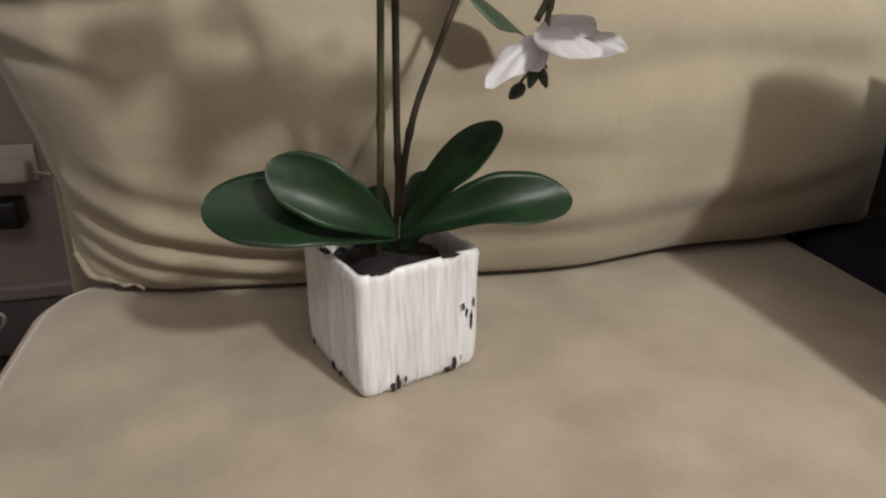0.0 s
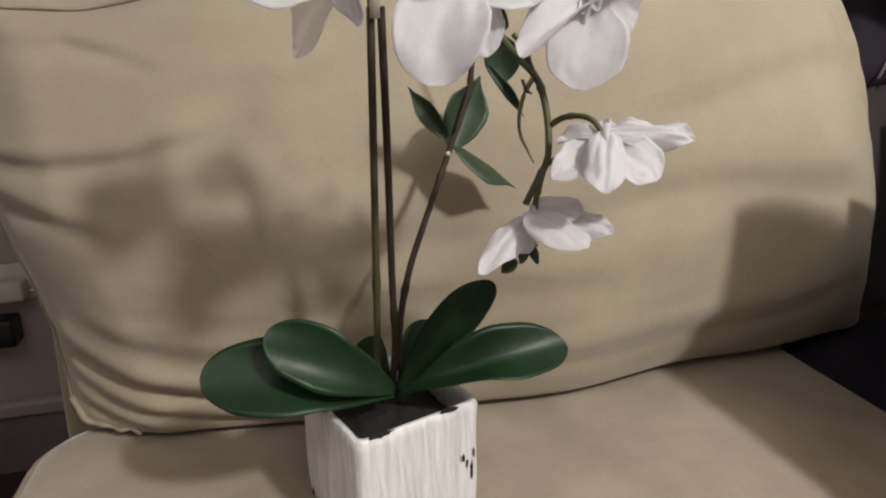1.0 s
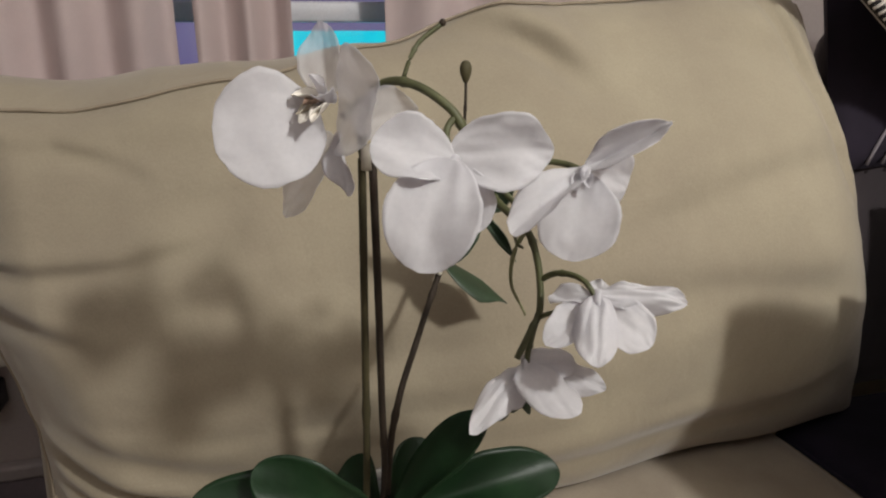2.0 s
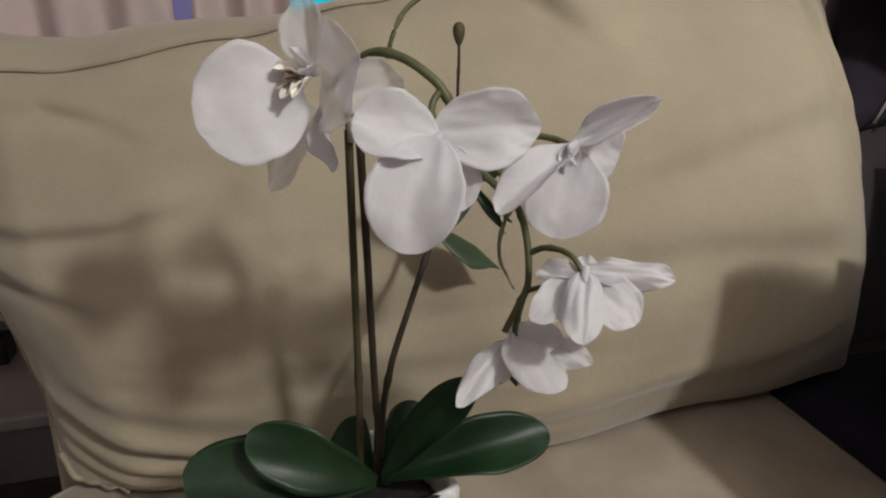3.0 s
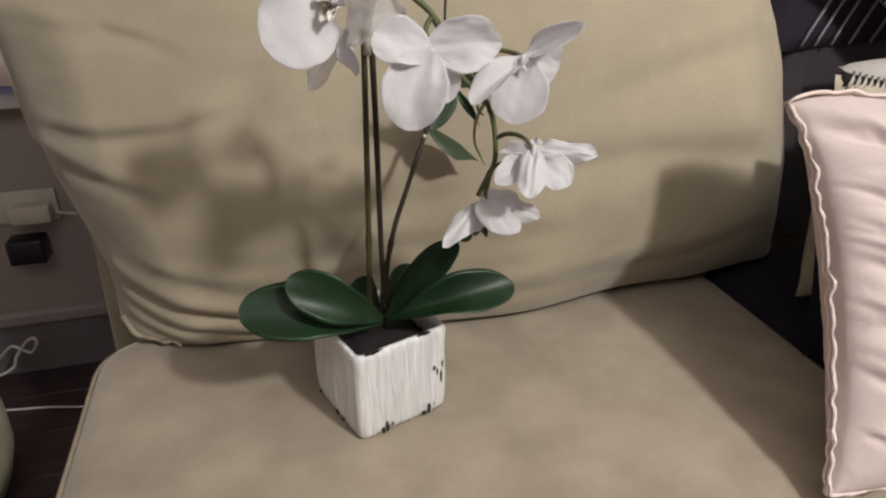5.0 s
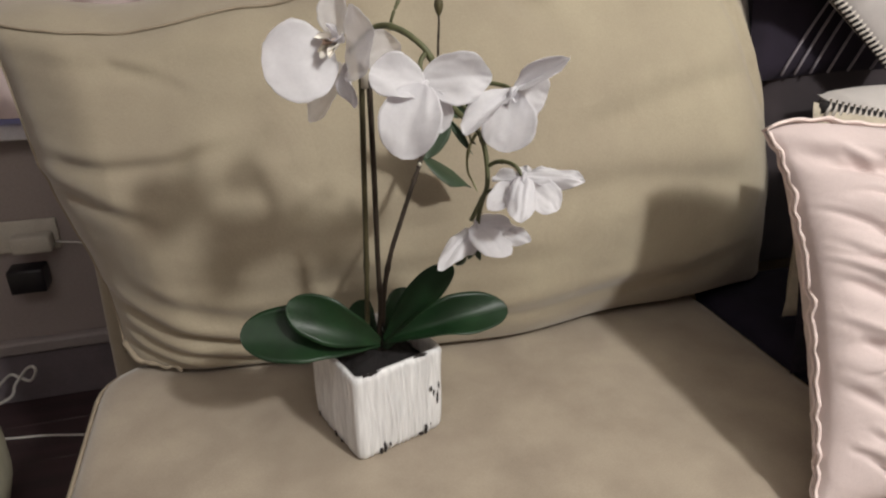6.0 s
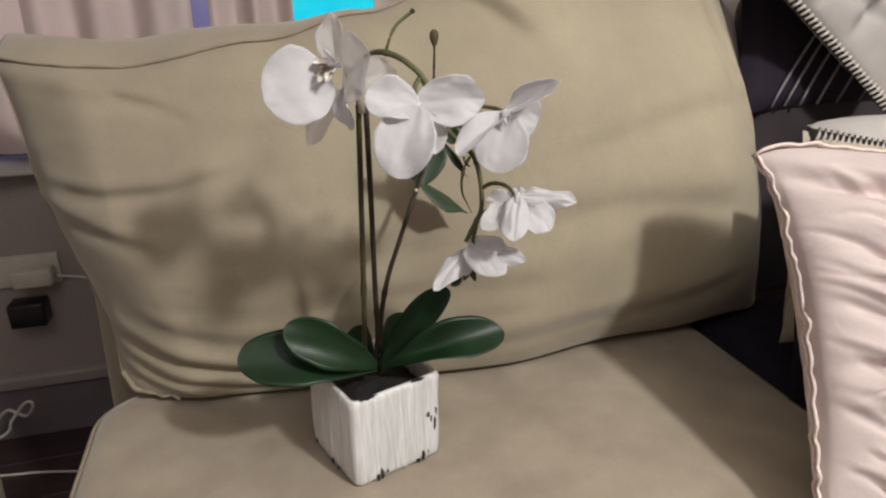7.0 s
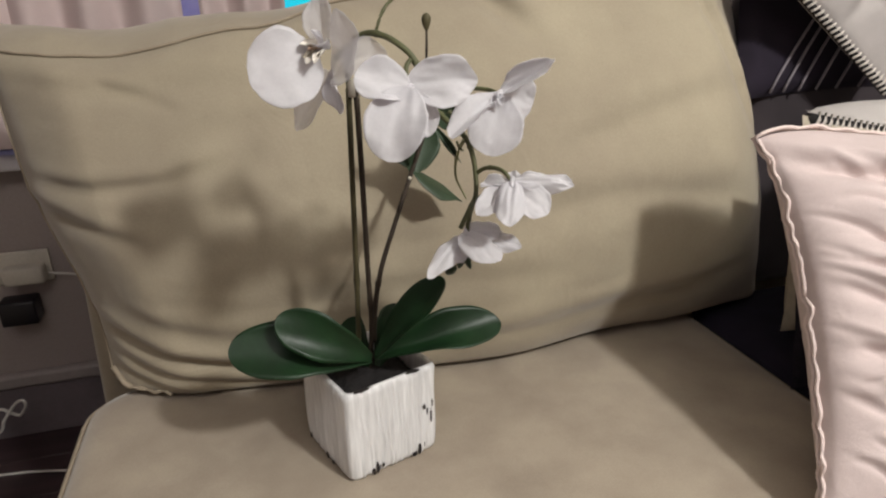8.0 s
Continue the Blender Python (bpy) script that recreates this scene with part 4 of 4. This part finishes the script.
pale = thing("throw_pillow", "plump pale cream pillow lying behind the oatmeal one", "pillow", pose(0.945, 1.000, 0.712, -74, 3, 17))
part("body", pillow_mesh(0.42, 0.20, 0.10, ((-0.7, -0.5, 0.2, 0.4, 0.08, 0.010, 0.03),), 36, 17.0), MAT_CREAM, pale)


# ---- the room ----
ROOM = pose(-0.90, 1.36, 0, 0, 0, 17)


def setting(name, bm, mat, label, m=ROOM):
    ob = part(name, bm, mat, None, label, smooth=False)
    ob.matrix_world = m
    return tagged(ob, category="structure", kind="structure")


# back wall with a wide window opening above the sill
WIN = (-1.0, 1.40, 0.68, 2.0)
wall = bmesh.new()
for x0, x1, z0, z1 in ((-2.2, 3.2, 0, WIN[2]), (-2.2, 3.2, WIN[3], 2.5), (-2.2, WIN[0], WIN[2], WIN[3]), (WIN[1], 3.2, WIN[2], WIN[3])):
    bmesh.ops.create_cube(wall, size=1, matrix=Matrix.Translation(((x0 + x1) / 2, 0.08, (z0 + z1) / 2)) @ Matrix.Diagonal((x1 - x0, 0.16, z1 - z0, 1)))
setting("wall_north", wall, MAT_WALL, "painted beige wall behind the sofa")
setting("wall_west", box(-2.36, -2.2, -4.0, 0.16, 0, 2.5), MAT_WALL, "painted beige side wall")
setting("wall_east", box(3.2, 3.36, -4.0, 0.16, 0, 2.5), MAT_WALL, "painted beige side wall")
setting("wall_south", box(-2.36, 3.36, -4.16, -4.0, 0, 2.5), MAT_WALL, "painted beige wall")
setting("ceiling", box(-2.36, 3.36, -4.16, 0.16, 2.5, 2.6), MAT_CEILING, "plain white ceiling")
floor = setting("floor", box(-2.36, 3.36, -4.16, 0.16, -0.08, -0.016), MAT_FLOOR, "dark stained floorboards")
setting("baseboard", box(-2.2, 3.2, -0.020, 0, 0, 0.13, 0.003), MAT_BASE, "painted baseboard with the sofa's shade put into its colour")
setting("trim", box(-2.2, 3.2, -0.030, 0, 0.132, 0.165, 0.008, 3), MAT_TRIM, "moulding along the baseboard's top")

window = thing("window_1", "wide window behind parted curtains with coloured light outside", "window", ROOM, kind="structure")
part("window_sill", box(WIN[0] - 0.05, WIN[1] + 0.05, -0.05, 0.09, WIN[2] - 0.035, WIN[2], 0.006), MAT_FRAME, window)
for x in (WIN[0] + 0.02, 0.30, WIN[1] - 0.02):
    part("window_frame", box(x - 0.025, x + 0.025, 0.06, 0.10, WIN[2], WIN[3], 0.004), MAT_FRAME, window)
for z in (1.045, WIN[3] - 0.03):
    part("window_frame", box(WIN[0], WIN[1], 0.065, 0.095, z - 0.02, z + 0.02, 0.004), MAT_FRAME, window)
for x0, x1 in ((WIN[0] + 0.045, 0.275), (0.325, WIN[1] - 0.045)):
    for z0, z1 in ((WIN[2], 1.025), (1.065, WIN[3] - 0.05)):
        part("pane", box(x0, x1, 0.078, 0.082, z0, z1), MAT_GLASS, window, smooth=False).visible_shadow = False
out = part("backdrop", box(WIN[0] - 0.3, WIN[1] + 0.3, 0.60, 0.62, 0.3, 2.4), MAT_DUSK, None, "lilac evening light outside the window", smooth=False)
out.matrix_world = ROOM
tagged(out, category="backdrop", kind="structure")
sign = part("glowing_screen", box(0.50, 0.98, 0.20, 0.23, 0.78, 1.012, 0.004), MAT_SCREEN, None, "glowing cyan screen seen between the curtains", smooth=False)
sign.matrix_world = ROOM
tagged(sign, category="screen")


def curtain(x0, x1, label, waves, seed):
    n, zs, verts, faces = 90, 14, [], []
    for j in range(zs + 1):
        z = 0.70 + 1.40 * j / zs
        for i in range(n + 1):
            t = i / n
            y = -0.075 + 0.020 * math.sin(t * waves * math.tau + seed + 0.25 * math.sin(z * 3)) + 0.010 * noise.noise(Vector((t * 6 + seed, z * 1.2, 0)))
            verts.append(Vector((x0 + (x1 - x0) * t, y, z)))
    for j in range(zs):
        for i in range(n):
            a = j * (n + 1) + i
            faces.append((a, a + 1, a + n + 2, a + n + 1))
    k = len(verts)
    verts += [v + Vector((0, 0.003, 0)) for v in verts]
    faces += [tuple(q + k for q in f[::-1]) for f in faces]
    c = thing("curtain", label, "curtain", ROOM, "curtains")
    part("cloth", (verts, faces), MAT_CURTAIN, c)
    return c


curtain(-0.88, 0.16, "blush beige curtain gathered beside the window", 6, 0.4)
curtain(0.14, 0.465, "pale blush curtain panel", 3, 2.0)
curtain(0.50, 0.668, "pinkish beige curtain panel beside the glowing screen", 2, 4.0)
curtain(0.845, 1.60, "pinkish beige curtain panel", 5, 1.0)
rod = thing("curtain_rod", "thin metal rod that holds the curtains", "curtain rod", ROOM)
part("rod", tube([Vector((-0.95, -0.075, 2.10)), Vector((1.6, -0.075, 2.10))], 0.010, 0.010, 12), MAT_BLACK, rod)
for x in (-0.9, 1.55):
    part("bracket", box(x - 0.01, x + 0.01, -0.085, -0.001, 2.085, 2.115, 0.002), MAT_BLACK, rod)

plug = thing("wall_outlet", "aged white plug box with a black adapter on the wall", "outlet", ROOM)
part("plate", box(-0.16, 0.105, -0.012, -0.001, 0.385, 0.458, 0.003), MAT_PLASTIC, plug)
part("socket", box(0.015, 0.095, -0.050, -0.013, 0.392, 0.432, 0.005), MAT_PLASTIC, plug)
part("adapter", box(-0.008, 0.066, -0.055, -0.001, 0.300, 0.356, 0.005), MAT_BLACK, plug, "black power adapter")


def cable(points, label, r=0.0028):
    c = thing("cable", label, "cable", pose(0, 0, 0))
    part("cord", tube(spline(points, 8), r, r), MAT_CABLE, c)
    return c


cable([(-1.10, 1.22, 0.004), (-0.94, 1.25, 0.056), (-0.903, 1.25, 0.102), (-0.868, 1.25, 0.143), (-0.850, 1.25, 0.151), (-0.847, 1.25, 0.137), (-0.869, 1.255, 0.110), (-0.894, 1.26, 0.113), (-0.93, 1.27, 0.11), (-1.02, 1.29, 0.02)], "thin white cable with a loop beside the sofa", 0.0035)
cable([(-1.05, 1.17, 0.003), (-0.90, 1.185, 0.003), (-0.82, 1.195, 0.004), (-0.70, 1.20, 0.003)], "thin white cable lying on the floor")
cable([(-0.800, 1.37, 0.405), (-0.775, 1.372, 0.403), (-0.74, 1.385, 0.392), (-0.70, 1.40, 0.36)], "thin white cord running from the outlet behind the sofa", 0.0025)


def pouf():
    p = thing("pouf", "round cream floor pouf beside the sofa", "pouf", pose(-1.02, 0.86, 0))
    verts, faces, n = [], [], 48
    profile = [(0.0, 0.0), (0.24, 0.0), (0.275, 0.02), (0.29, 0.07), (0.292, 0.13), (0.285, 0.19), (0.262, 0.235), (0.20, 0.258), (0.10, 0.266), (0.0, 0.268)]
    for r, z in profile:
        verts += [Vector((max(r, 0.001) * math.cos(math.tau * k / n), max(r, 0.001) * math.sin(math.tau * k / n), z)) for k in range(n)]
    for i in range(len(profile) - 1):
        faces += [(i * n + k, i * n + (k + 1) % n, (i + 1) * n + (k + 1) % n, (i + 1) * n + k) for k in range(n)]
    part("body", (verts, faces), MAT_POUF, p)
    part("piping", tube([Vector((0.264 * math.cos(math.tau * k / 48), 0.264 * math.sin(math.tau * k / 48), 0.236)) for k in range(48)], 0.004, 0.004, 8, True), MAT_POUF, p)


pouf()


# ---- floorboards ----
plank_rng = random.Random(11)
board = box(0, 1.90, 0, 0.138, -0.015, 0.0, 0.0015, 1)
board_mesh = bpy.data.meshes.new("plank")
board.to_mesh(board_mesh)
board.free()
board_mesh.materials.append(MAT_FLOOR)
for j in range(30):
    for i in range(3):
        ob = new("plank", board_mesh)
        ob.parent = floor
        ob.location = (-2.19 + 1.80 * i, -4.14 + 0.1385 * j, 0)
        ob.scale = (1.797 / 1.90, 1, 1)
